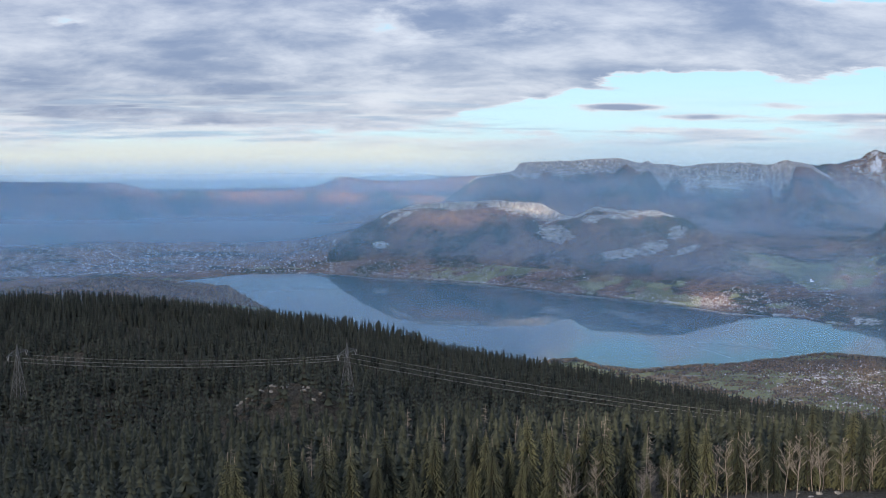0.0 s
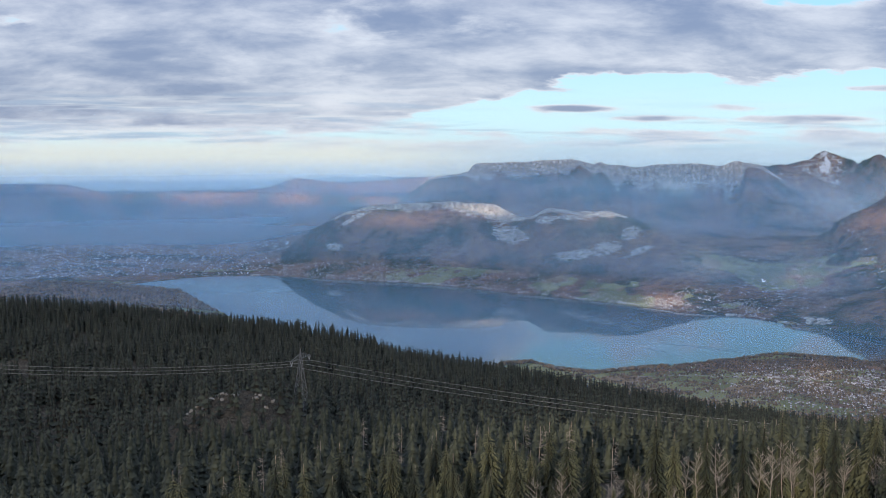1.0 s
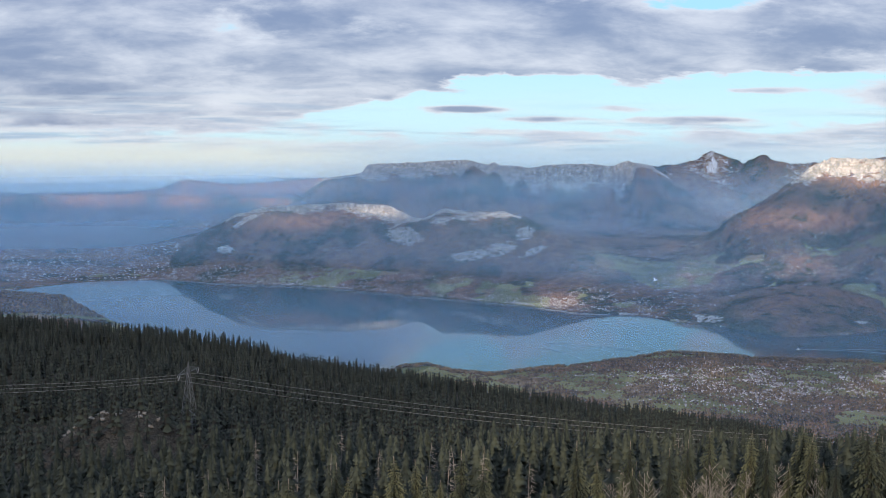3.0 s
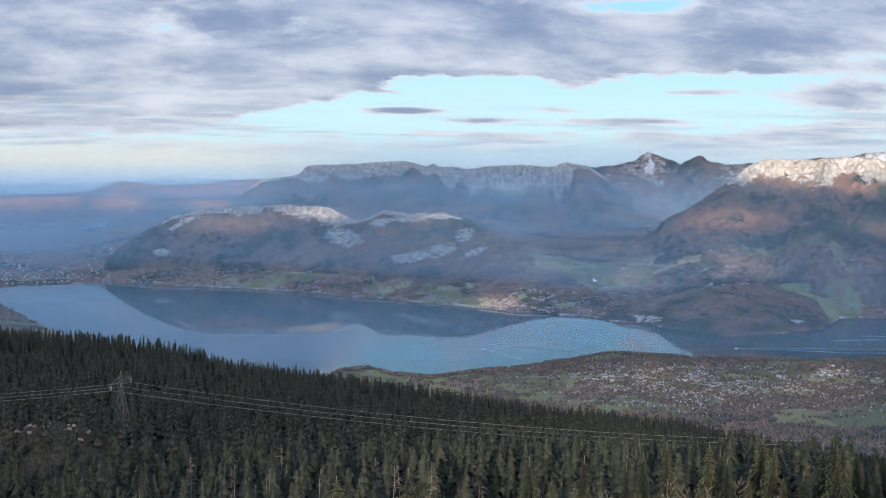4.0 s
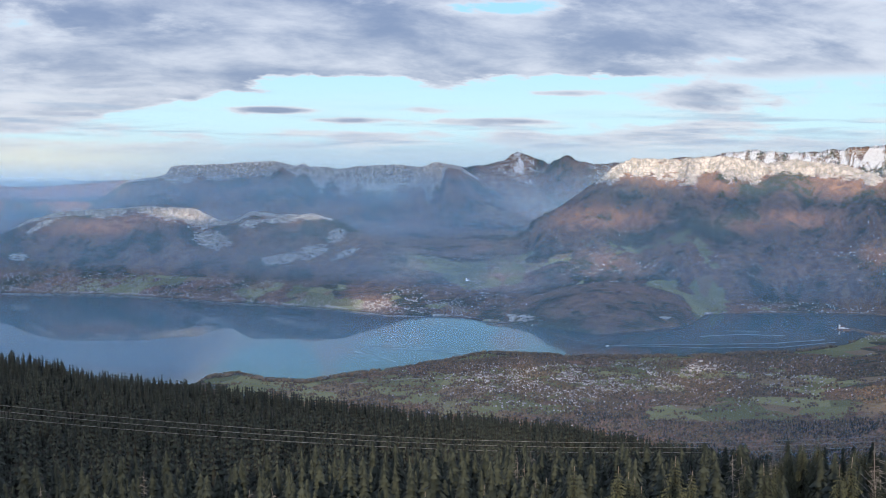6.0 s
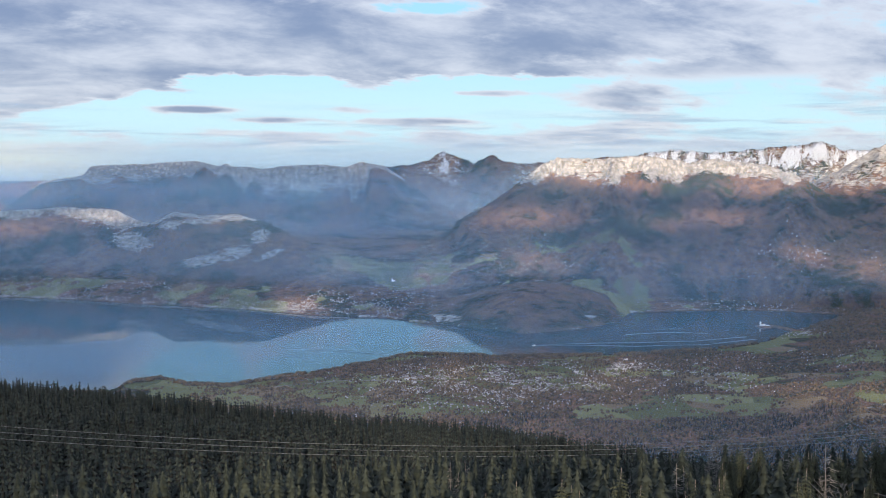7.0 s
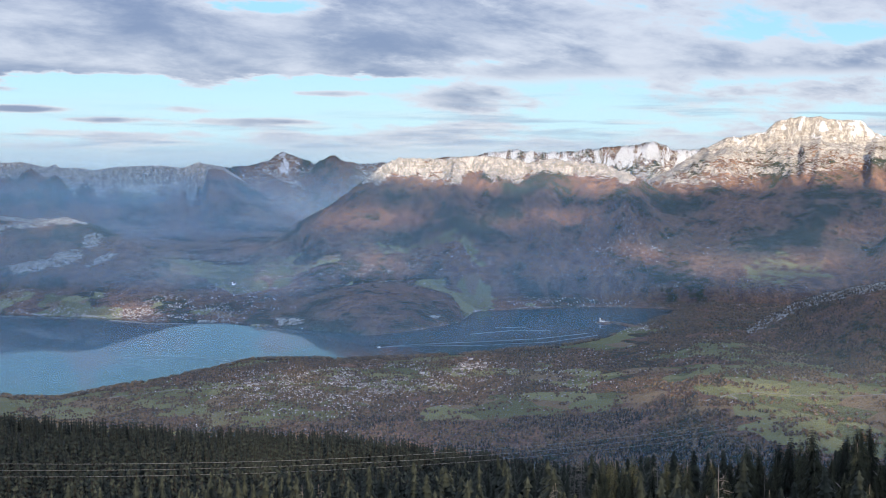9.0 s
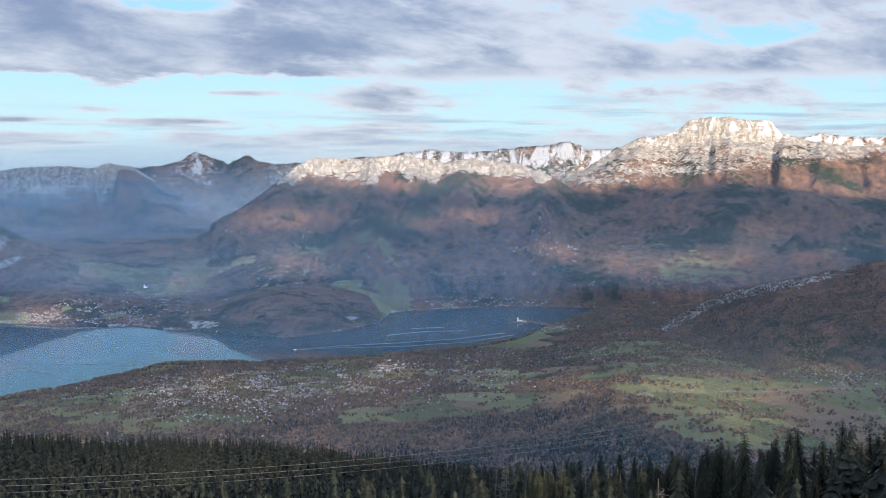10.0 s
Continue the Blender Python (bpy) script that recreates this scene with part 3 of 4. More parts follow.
# ---- the land and the lake ----
AZ = np.concatenate([np.arange(-180, -30, 5.0), np.arange(-30, -24, 0.5), np.arange(-24, 57, 0.105), np.arange(57, 66, 0.5), np.arange(66, 180.1, 5.0)])
DD = np.concatenate([np.geomspace(4, 1300, 60), np.linspace(1330, 4900, 50), np.linspace(4930, 12400, 290), np.linspace(12450, 15300, 110), np.linspace(15400, 29500, 60)])
gd, ga = np.meshgrid(DD, AZ)
gz, grock, gfield, gsnow, gnear = heights(ga, gd)
ground = grid_object("ground", ga, gd, gz, {"rock": grock, "field": gfield, "snow": gsnow, "near": gnear}, LAND)
tagged(ground, "wooded mountains, valley fields and limestone cliffs in autumn", "land", kind="structure")

wa, wd = np.meshgrid(np.linspace(-25, 46, 60), np.linspace(5300, 11200, 40), indexing="ij")
lake = grid_object("water", wa, wd, np.full_like(wa, LAKE), {}, WATER)
tagged(lake, "calm blue lake reflecting mountains and sky", "lake", kind="structure")


def haze(dist_of, amount, depth=170.0, floor=0.10, lift=40.0, until=90.0, haze_sheet=HAZE_SHEET, right=1.0, ceiling=470.0):
    """A see-through sheet by bearing, added in place of haze in the air; its density falls off with height (depth), to
    the right and, with lift, towards the ground.
    """
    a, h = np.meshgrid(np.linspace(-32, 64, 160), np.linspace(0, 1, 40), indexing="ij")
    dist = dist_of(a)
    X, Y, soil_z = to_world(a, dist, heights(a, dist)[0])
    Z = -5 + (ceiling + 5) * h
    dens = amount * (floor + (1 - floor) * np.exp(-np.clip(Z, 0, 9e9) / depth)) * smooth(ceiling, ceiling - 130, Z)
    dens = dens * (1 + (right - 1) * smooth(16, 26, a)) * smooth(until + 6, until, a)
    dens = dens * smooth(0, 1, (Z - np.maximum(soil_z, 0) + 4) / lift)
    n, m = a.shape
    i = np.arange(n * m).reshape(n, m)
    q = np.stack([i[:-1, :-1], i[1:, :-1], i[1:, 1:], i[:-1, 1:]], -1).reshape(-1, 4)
    ob = mesh_object("backdrop", np.stack([X, Y, Z], -1).reshape(-1, 3), q, [haze_sheet])
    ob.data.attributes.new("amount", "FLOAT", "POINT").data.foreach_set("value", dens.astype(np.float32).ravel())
    return tagged(ob, "thin tinted sheet standing in for blue haze between the mountains", "haze", kind="structure")


# the added haze sheets, from the near brow out to the horizon
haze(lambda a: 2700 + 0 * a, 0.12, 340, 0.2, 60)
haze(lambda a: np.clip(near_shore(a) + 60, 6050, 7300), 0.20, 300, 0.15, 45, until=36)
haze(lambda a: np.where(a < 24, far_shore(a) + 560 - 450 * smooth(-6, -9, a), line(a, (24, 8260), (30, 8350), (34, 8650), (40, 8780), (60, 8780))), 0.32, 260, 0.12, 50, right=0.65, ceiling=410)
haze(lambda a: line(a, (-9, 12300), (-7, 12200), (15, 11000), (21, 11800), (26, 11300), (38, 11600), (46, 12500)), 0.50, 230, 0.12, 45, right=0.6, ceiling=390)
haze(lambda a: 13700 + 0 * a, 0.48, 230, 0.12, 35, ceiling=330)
haze(lambda a: 17900 + 0 * a, 0.55, 230, 0.2, 25, haze_sheet=FAR_HAZE_SHEET, ceiling=335)
haze(lambda a: 24500 + 0 * a, 0.95, 600, 0.7, 20, haze_sheet=HORIZON_HAZE_SHEET, until=-2, ceiling=335)


# gaps in the unseen cloud layer, aimed at the sunlit patches: place, half width across and along, openness
GAPS_NEAR = ((-348, -1066, 30, 50, 0.6), (38, -1452, 70, 80, 0.85), (186, -1557, 150, 95, 0.95), (468, -1512, 50, 45, 0.9), (80, -1705, 45, 42, 0.9), (-47, -1128, 53, 47, 0.5), (-153, -1256, 66, 44, 0.4))
GAPS_FAR = ((-875, 1103, 128, 95, 0.9), (-593, 1230, 125, 80, 1.0), (-230, 981, 90, 80, 0.8), (-205, 169, 54, 105, 1.0), (-387, -163, 92, 95, 1.0), (234, 673, 60, 110, 0.9), (499, 610, 110, 125, 1.0), (809, 393, 130, 78, 0.9), (271, 21, 107, 95, 1.0), (5, -6, 78, 78, 0.95), (-271, 2248, 84, 70, 0.7), (80, 1378, 90, 80, 0.8))
GAPS_RIGHT = ((612, 2221, 56, 100, 0.8), (986, 327, 88, 90, 0.9), (938, -189, 85, 78, 0.85), (1013, -409, 104, 110, 1.0), (1230, -491, 89, 98, 1.0), (1378, -612, 52, 62, 0.8), (1442, -249, 83, 65, 0.6), (731, 2092, 80, 120, 0.8))
RIM = ((-3700, 2300), (-700, 2320), (-550, 2850), (530, 2800), (640, 2300), (740, 1400), (792, 1120), (873, 910), (970, 750), (1126, 690), (1193, 520), (1374, 570), (1511, 500), (1775, 480), (1887, 240), (1953, 50), (3200, -200))


def unseen_cloud_deck():
    """Unseen high layer cloud towards the sun, added to shade the land, its gaps aimed at the sunlit slopes; the gaps'
    places hold for 500 m over the eye.
    """
    high = 2000.0
    z0, drift = EYE_Z + high, (high - 500) / to_sun.z
    nx, ny = 170, 190
    X, Y = np.meshgrid(np.linspace(-3700, 3200, nx), np.linspace(-4600, 3400, ny), indexing="ij")
    wx, wy = 110 * (fbm(X / 260, Y / 260, 4, 91) - 0.5), 110 * (fbm(X / 260, Y / 260, 4, 191) - 0.5)
    dens = np.full_like(X, 0.97)
    for qx, qy, rx, ry, gap in GAPS_NEAR + GAPS_FAR + GAPS_RIGHT:
        dens = dens - gap * np.exp(-(((X + wx - qx) / rx) ** 2 + ((Y + wy - qy) / ry) ** 2) ** 1.5)
    # thinner where sun is let onto the viewpoint's own slope, and the ragged far rim of the layer
    s = (500 + 75) / to_sun.z
    dens = dens - 0.15 * np.exp(-(((X + 60 - to_sun.x * s) / 620) ** 2 + ((Y - 520 - to_sun.y * s) / 420) ** 2) ** 2) - 0.40 * np.exp(-(((X - 75 - to_sun.x * s) / 150) ** 2 + ((Y - 290 - to_sun.y * s) / 110) ** 2) ** 1.5)
    rim = line(X, *RIM) + 260 * (fbm(X / 330, Y / 260, 4, 92) - 0.5)
    dens = dens * smooth(rim + 50, rim - 50, Y)
    # thinner cloud further on, to shade the ranges at the back
    dens = np.maximum(dens, smooth(1700, 2000, Y) * smooth(-650, -500, X) * (0.85 - 0.35 * smooth(1400, 1900, X)))
    dens = np.clip(dens, 0, 0.96)
    co = np.stack([X + to_sun.x * drift, Y + to_sun.y * drift, z0 + 6 * fbm(X / 300, Y / 300, 4, 93)], -1).reshape(-1, 3)
    i = np.arange(nx * ny).reshape(nx, ny)
    q = np.stack([i[:-1, :-1], i[1:, :-1], i[1:, 1:], i[:-1, 1:]], -1).reshape(-1, 4)
    m, n = material("cloud")
    white = n.t.nodes.new("ShaderNodeBsdfTranslucent")
    white.inputs[0].default_value = (0.62, 0.74, 0.92, 1)
    clear = n.t.nodes.new("ShaderNodeBsdfTransparent")
    mixed = n.t.nodes.new("ShaderNodeMixShader")
    n.put(mixed.inputs[0], n.attr("amount"))
    n.t.links.new(clear.outputs[0], mixed.inputs[1])
    n.t.links.new(white.outputs[0], mixed.inputs[2])
    out = n.t.nodes.new("ShaderNodeOutputMaterial")
    n.t.links.new(mixed.outputs[0], out.inputs[0])
    ob = mesh_object("unseen_cloud_layer", co, q, [m])
    ob.data.attributes.new("amount", "FLOAT", "POINT").data.foreach_set("value", dens.astype(np.float32).ravel())
    tagged(ob, "unseen broken cloud layer added to shade the land", "cloud", kind="structure")


unseen_cloud_deck()


# ---- forest ----
rng = np.random.default_rng(4)


def spruce_parts(seed, whorls, arms, barbs, ragged=1.0):
    """Vertices and triangles of a spruce crown one metre high, and of its trunk."""
    r = np.random.default_rng(seed)
    V, F = [], []
    for w in range(whorls):
        u = (w + 0.3 * r.random()) / whorls
        h = 0.12 + 0.86 * u
        reach_ = (0.012 + 0.165 * (1 - u) ** 0.66) * (0.8 + 0.4 * r.random())
        turn = r.random() * 6.28
        for k in range(arms):
            a = turn + 6.283 * (k + 0.6 * (r.random() - 0.5)) / arms
            L = reach_ * (0.65 + 0.6 * r.random() * ragged)
            droop = (0.30 + 0.30 * (1 - u)) * L
            ca, sa = math.cos(a), math.sin(a)
            width = L * (0.36 if barbs > 1 else 0.40)
            base = len(V)
            if barbs <= 1:
                fall = (0.60 + 0.35 * r.random()) * L
                V += [(0, 0, h + 0.03), (ca * L * 0.66 - sa * width, sa * L * 0.66 + ca * width, h - fall * 0.85), (ca * L, sa * L, h - fall * 0.9), (ca * L * 0.66 + sa * width, sa * L * 0.66 - ca * width, h - fall * 0.85)]
                F += [(base, base + 1, base + 2), (base, base + 2, base + 3)]
                continue
            for b in range(barbs + 1):
                s = b / barbs
                V.append((ca * L * s, sa * L * s, h - droop * s * s * 0.9 + 0.02 * L * math.sin(9 * s)))
            for b in range(barbs):
                s = (b + 0.25) / barbs
                for side in (1, -1):
                    wd_ = width * (1.05 - 0.75 * s) * (0.7 + 0.6 * r.random())
                    s2 = min(1.0, s + 0.22)
                    i = len(V)
                    V.append((ca * L * s2 - side * sa * wd_, sa * L * s2 + side * ca * wd_, h - droop * s2 - 0.10 * L * r.random()))
                    F.append((base + b, i, base + b + 1))
    tv, tf = [], []
    for j in range(5):
        rr = 0.013 * (1 - j / 4.3) + 0.0012
        for k in range(6):
            tv.append((rr * math.cos(k * 1.047), rr * math.sin(k * 1.047), j / 4.02))
    for j in range(4):
        for k in range(6):
            a, b = j * 6 + k, j * 6 + (k + 1) % 6
            tf += [(a, b, b + 6), (a, b + 6, a + 6)]
    return np.array(V), np.array(F), np.array(tv), np.array(tf)


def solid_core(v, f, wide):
    """A near-black inner cone as the crown's shade; thin crowns do not let the ground through."""
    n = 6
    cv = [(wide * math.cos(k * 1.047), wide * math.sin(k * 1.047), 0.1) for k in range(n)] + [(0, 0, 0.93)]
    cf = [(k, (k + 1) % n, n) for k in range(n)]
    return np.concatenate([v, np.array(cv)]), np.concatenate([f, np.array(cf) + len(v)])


def simple_mesh(name, v, f, mat, inner=None, first=0):
    ob = mesh_object(name, v, f, [mat, inner] if inner else [mat], (np.arange(len(f)) >= first).astype(int) if inner else None)
    me = ob.data
    bpy.data.objects.remove(ob)
    return me


def bare_parts(seed, limbs, snag):
    """A leafless tree one metre high: tapered trunk and forked limbs."""
    r = np.random.default_rng(seed)
    V, F = [], []

    def stick(a, b, ra, rb):
        a, b = Vector(a), Vector(b)
        t = (b - a).to_track_quat("Z", "Y").to_matrix()
        i = len(V)
        for p, q in ((a, ra), (b, rb)):
            for k in range(4):
                V.append(tuple(p + t @ Vector((q * math.cos(k * 1.571), q * math.sin(k * 1.571), 0))))
        for k in range(4):
            m = (k + 1) % 4
            F.extend([(i + k, i + m, i + 4 + m), (i + k, i + 4 + m, i + 4 + k)])

    p = Vector((0, 0, 0))
    for j in range(5):
        q = Vector((p.x + 0.012 * r.standard_normal(), p.y + 0.012 * r.standard_normal(), (j + 1) / 5))
        stick(p, q, 0.009 * (1 - j * 0.17), 0.009 * (1 - (j + 1) * 0.17) + 0.001)
        p = q
    for k in range(limbs):
        h = 0.35 + 0.6 * r.random() if not snag else 0.25 + 0.7 * r.random()
        a = r.random() * 6.28
        L = (0.16 if not snag else 0.09) * (0.5 + r.random()) * (1.25 - h * 0.8)
        rise = L * (0.9 if not snag else -0.25)
        e = Vector((math.cos(a) * L, math.sin(a) * L, h + rise))
        stick((0, 0, h), e, 0.003, 0.0012)
        if not snag:
            for m in range(4):
                s = 0.4 + 0.6 * r.random()
                o = Vector((0, 0, h)).lerp(e, s)
                b = a + r.standard_normal() * 0.8
                stick(o, o + Vector((math.cos(b) * L * 0.45, math.sin(b) * L * 0.45, L * 0.5)), 0.0022, 0.0009)
    return np.array(V), np.array(F)


def on_ground(x, y):
    """World height of the near mountain's soil."""
    az, d = np.degrees(np.arctan2(x, y)), np.hypot(x, y)
    return heights(az, d)[0]


def scatter(count, a0, a1, d0, d1, seed):
    r = np.random.default_rng(seed)
    az = a0 + (a1 - a0) * r.random(count)
    d = np.sqrt(d0 * d0 + (d1 * d1 - d0 * d0) * r.random(count))
    return az, d


# clearing at the near foot of the slope, and thin places among the trees
def open_place(x, y):
    thin = fbm(x / 55, y / 55, 3, 80)
    c = np.exp(-(((x - 78) / 52) ** 2 + ((y - 258) / 24) ** 2)) + np.exp(-(((x - 285) / 55) ** 2 + ((y - 328) / 20) ** 2)) + np.exp(-(((x + 86) / 17) ** 2 + ((y - 586) / 7) ** 2))
    return c + 1.1 * smooth(0.60, 0.68, thin) + (np.hypot(x, y) < 235 + 22 * smooth(-20, 40, x))


def grown(az, d):
    """Sites that carry a tree: x, y, soil and height."""
    x, y = d * np.sin(np.radians(az)), d * np.cos(np.radians(az))
    z = heights(az, d)[0]
    keep = (open_place(x, y) < 0.55) & (d < brow(az) + 130)
    return az[keep], d[keep], z[keep]


def spread_out(x, y, gap):
    """Leaves out sites that crowd one already taken."""
    taken, keep = {}, []
    for i, (u, v) in enumerate(zip(x, y)):
        c = (int(u // gap), int(v // gap))
        if any((u - p) ** 2 + (v - q) ** 2 < gap * gap for a in (-1, 0, 1) for b in (-1, 0, 1) for p, q in taken.get((c[0] + a, c[1] + b), ())):
            continue
        taken.setdefault(c, []).append((u, v))
        keep.append(i)
    return np.array(keep)


az, d = scatter(8500, -27, 54, 225, 560, 11)
az, d, z = grown(az, d)
x, y = d * np.sin(np.radians(az)), d * np.cos(np.radians(az))
k = spread_out(x, y, 6.3)
x, y, z = x[k], y[k], z[k]
size = (13 + 12 * rng.random(len(x))) * np.where(rng.random(len(x)) < 0.22, 0.6, 1.0)
nearest = np.argsort(np.minimum(np.hypot((x - 60) * 0.7, y - 240), np.hypot((x - 265) * 0.8, y - 340) + 12))
kinds = []
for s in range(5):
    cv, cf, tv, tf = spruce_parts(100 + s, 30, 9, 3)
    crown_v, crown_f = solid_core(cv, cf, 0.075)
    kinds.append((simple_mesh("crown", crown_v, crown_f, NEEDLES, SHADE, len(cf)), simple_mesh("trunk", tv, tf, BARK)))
for j in nearest[:290]:
    crown, trunk = kinds[j % 5]
    tree = new("spruce_tree")
    for name, me in (("crown", crown), ("trunk", trunk)):
        o = new(name, me)
        o.parent = tree
    s = size[j]
    tree.matrix_world = Matrix.LocRotScale((x[j], y[j], EYE_Z + z[j] - 0.3), Euler((0.03 * rng.standard_normal(), 0.03 * rng.standard_normal(), rng.random() * 6.28)), (s * (0.78 + 0.25 * rng.random()),) * 2 + (s,))
    tagged(tree, "tall green spruce with drooping branches on the slope", "tree", "spruces of the near slope")


def wood(name, label, models, x, y, z, s, mats):
    """Many trees as one mesh."""
    VV, FF, II, at = [], [], [], 0
    r = np.random.default_rng(7)
    which = r.integers(0, len(models), len(x))
    for m, (v, f, idx) in enumerate(models):
        sel = np.where(which == m)[0]
        if not len(sel):
            continue
        a = r.random(len(sel)) * 6.283
        wide = s[sel] * (0.85 + 0.4 * r.random(len(sel)))
        c, q = np.cos(a), np.sin(a)
        P = np.empty((len(sel), len(v), 3))
        P[:, :, 0] = (v[None, :, 0] * c[:, None] - v[None, :, 1] * q[:, None]) * wide[:, None] + x[sel][:, None]
        P[:, :, 1] = (v[None, :, 0] * q[:, None] + v[None, :, 1] * c[:, None]) * wide[:, None] + y[sel][:, None]
        P[:, :, 2] = v[None, :, 2] * s[sel][:, None] + z[sel][:, None]
        VV.append(P.reshape(-1, 3))
        FF.append((f[None] + (at + np.arange(len(sel)) * len(v))[:, None, None]).reshape(-1, 3))
        II.append(np.tile(idx, len(sel)))
        at += len(sel) * len(v)
    ob = mesh_object(name, np.concatenate(VV), np.concatenate(FF), mats, np.concatenate(II))
    return tagged(ob, label, "forest", kind="stuff")


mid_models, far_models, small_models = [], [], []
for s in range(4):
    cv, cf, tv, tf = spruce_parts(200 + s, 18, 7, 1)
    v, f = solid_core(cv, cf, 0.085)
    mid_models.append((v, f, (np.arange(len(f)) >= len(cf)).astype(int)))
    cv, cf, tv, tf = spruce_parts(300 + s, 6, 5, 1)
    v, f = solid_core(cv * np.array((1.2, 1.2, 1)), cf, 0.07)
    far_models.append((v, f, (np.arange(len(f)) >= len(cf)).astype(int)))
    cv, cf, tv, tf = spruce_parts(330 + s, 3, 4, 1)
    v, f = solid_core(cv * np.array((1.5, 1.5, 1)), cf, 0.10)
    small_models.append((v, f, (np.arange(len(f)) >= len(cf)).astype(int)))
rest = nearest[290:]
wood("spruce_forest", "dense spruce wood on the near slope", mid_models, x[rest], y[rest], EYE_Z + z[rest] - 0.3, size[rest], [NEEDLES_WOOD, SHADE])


def far_wood(count, a0, a1, d0, d1, seed, gap, grow=1.0):
    az, d = scatter(count, a0, a1, d0, d1, seed)
    az, d, z = grown(az, d)
    k = spread_out(d * np.sin(np.radians(az)), d * np.cos(np.radians(az)), gap)
    az, d, z = az[k], d[k], z[k]
    X, Y, Z = to_world(az, d, z)
    s = (11 + 11 * np.random.default_rng(seed).random(len(X))) * grow * np.where(d > 1, reach(d) / d, 1)
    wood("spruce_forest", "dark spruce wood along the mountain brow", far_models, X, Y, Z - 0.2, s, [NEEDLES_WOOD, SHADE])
    return len(X)


far_wood(30000, -27, 52, 560, 1400, 12, 5.3)
far_wood(9000, -27, 2, 1400, 2350, 13, 8.5, 1.1)


# ---- dead and leafless trees, boulders and logs of the near slope ----
def stand(tree, x, y, s, lean=0.03, sink=0.2):
    z = float(on_ground(np.array([x]), np.array([y]))[0])
    tree.matrix_world = Matrix.LocRotScale((x, y, EYE_Z + z - sink), Euler((lean * rng.standard_normal(), lean * rng.standard_normal(), rng.random() * 6.28)), (s, s, s))


bare_kinds = [simple_mesh("branches", *bare_parts(400 + s, 26, False), DEAD) for s in range(3)]
snag_kinds = [simple_mesh("trunk", *bare_parts(420 + s, 60, True), DEAD) for s in range(3)]
pole_kinds = [simple_mesh("trunk", *bare_parts(440 + s, 3, True), DEAD) for s in range(2)]
for j in range(46):
    a = rng.random()
    px, py = 78 + 46 * rng.standard_normal(), 262 + 18 * rng.standard_normal()
    if py < 238:
        continue
    t = new("bare_tree", bare_kinds[j % 3])
    stand(t, px, py, 7 + 9 * a)
    tagged(t, "leafless grey broadleaf tree at the clearing's edge", "tree", "leafless trees of the clearing")
for j in range(60):
    px, py = -70 + 330 * rng.random(), 265 + 190 * rng.random()
    t = new("dead_spruce", (snag_kinds + pole_kinds)[j % 5])
    stand(t, px, py, (16 + 9 * rng.random()) * (0.7 if j % 5 > 2 else 1))
    tagged(t, "dead grey spruce trunk without needles among the trees", "tree", "dead spruces of the near slope")


def boulder_mesh(seed):
    r = np.random.default_rng(seed)
    bm = bmesh.new()
    bmesh.ops.create_icosphere(bm, subdivisions=2, radius=1.0)
    off = Vector((r.random() * 9, r.random() * 9, 0))
    for v in bm.verts:
        v.co *= 0.75 + 0.6 * noise.noise(v.co * 1.3 + off)
        v.co.z *= 0.62
    me = bpy.data.meshes.new("boulder")
    bm.to_mesh(me)
    bm.free()
    me.materials.append(LIMESTONE)
    return me


rocks = [boulder_mesh(s) for s in range(4)]
for j in range(70):
    if j < 26:
        px, py, s = -86 + 13 * rng.standard_normal(), 586 + 4 * rng.standard_normal(), 0.8 + 1.4 * rng.random()
    elif j < 50:
        px, py, s = 78 + 40 * rng.standard_normal(), 256 + 14 * rng.standard_normal(), 0.4 + 0.9 * rng.random()
    else:
        px, py, s = 285 + 34 * rng.standard_normal(), 326 + 9 * rng.standard_normal(), 0.5 + 1.2 * rng.random()
    t = new("boulder", rocks[j % 4])
    stand(t, px, py, s, 0.3, s * 0.15)
    tagged(t, "pale weathered limestone boulder lying in the clearing", "rock", "boulders")


def log_mesh(seed):
    r = np.random.default_rng(seed)
    V, F = [], []
    for j in range(5):
        for k in range(7):
            q = (0.20 - 0.025 * j) * (0.9 + 0.2 * r.random())
            V.append((q * math.cos(k * 0.8976), q * math.sin(k * 0.8976) + 0.08 * math.sin(j), j * 2.2))
    for j in range(4):
        for k in range(7):
            a, b = j * 7 + k, j * 7 + (k + 1) % 7
            F += [(a, b, b + 7), (a, b + 7, a + 7)]
    return simple_mesh("log", np.array(V), np.array(F), DEAD)


logs = [log_mesh(s) for s in range(3)]
for j in range(60):
    px, py = 285 + 30 * rng.standard_normal(), 328 + 8 * rng.standard_normal()
    z = float(on_ground(np.array([px]), np.array([py]))[0])
    t = new("log", logs[j % 3])
    t.matrix_world = Matrix.LocRotScale((px, py, EYE_Z + z + 0.3 + 0.8 * rng.random()), Euler((1.35 + 0.2 * rng.standard_normal(), 0, rng.random() * 6.28)), (1, 1, 0.5 + 0.8 * rng.random()))
    tagged(t, "bare grey felled log lying in the clearing", "log", "felled logs")


# ---- power line ----
def beam(V, F, a, b, w):
    a, b = Vector(a), Vector(b)
    t = (b - a).to_track_quat("Z", "Y").to_matrix()
    i = len(V)
    for p in (a, b):
        for u, v in ((1, 1), (-1, 1), (-1, -1), (1, -1)):
            V.append(tuple(p + t @ Vector((u * w / 2, v * w / 2, 0))))
    for k in range(4):
        m = (k + 1) % 4
        F.extend([(i + k, i + m, i + 4 + m), (i + k, i + 4 + m, i + 4 + k)])


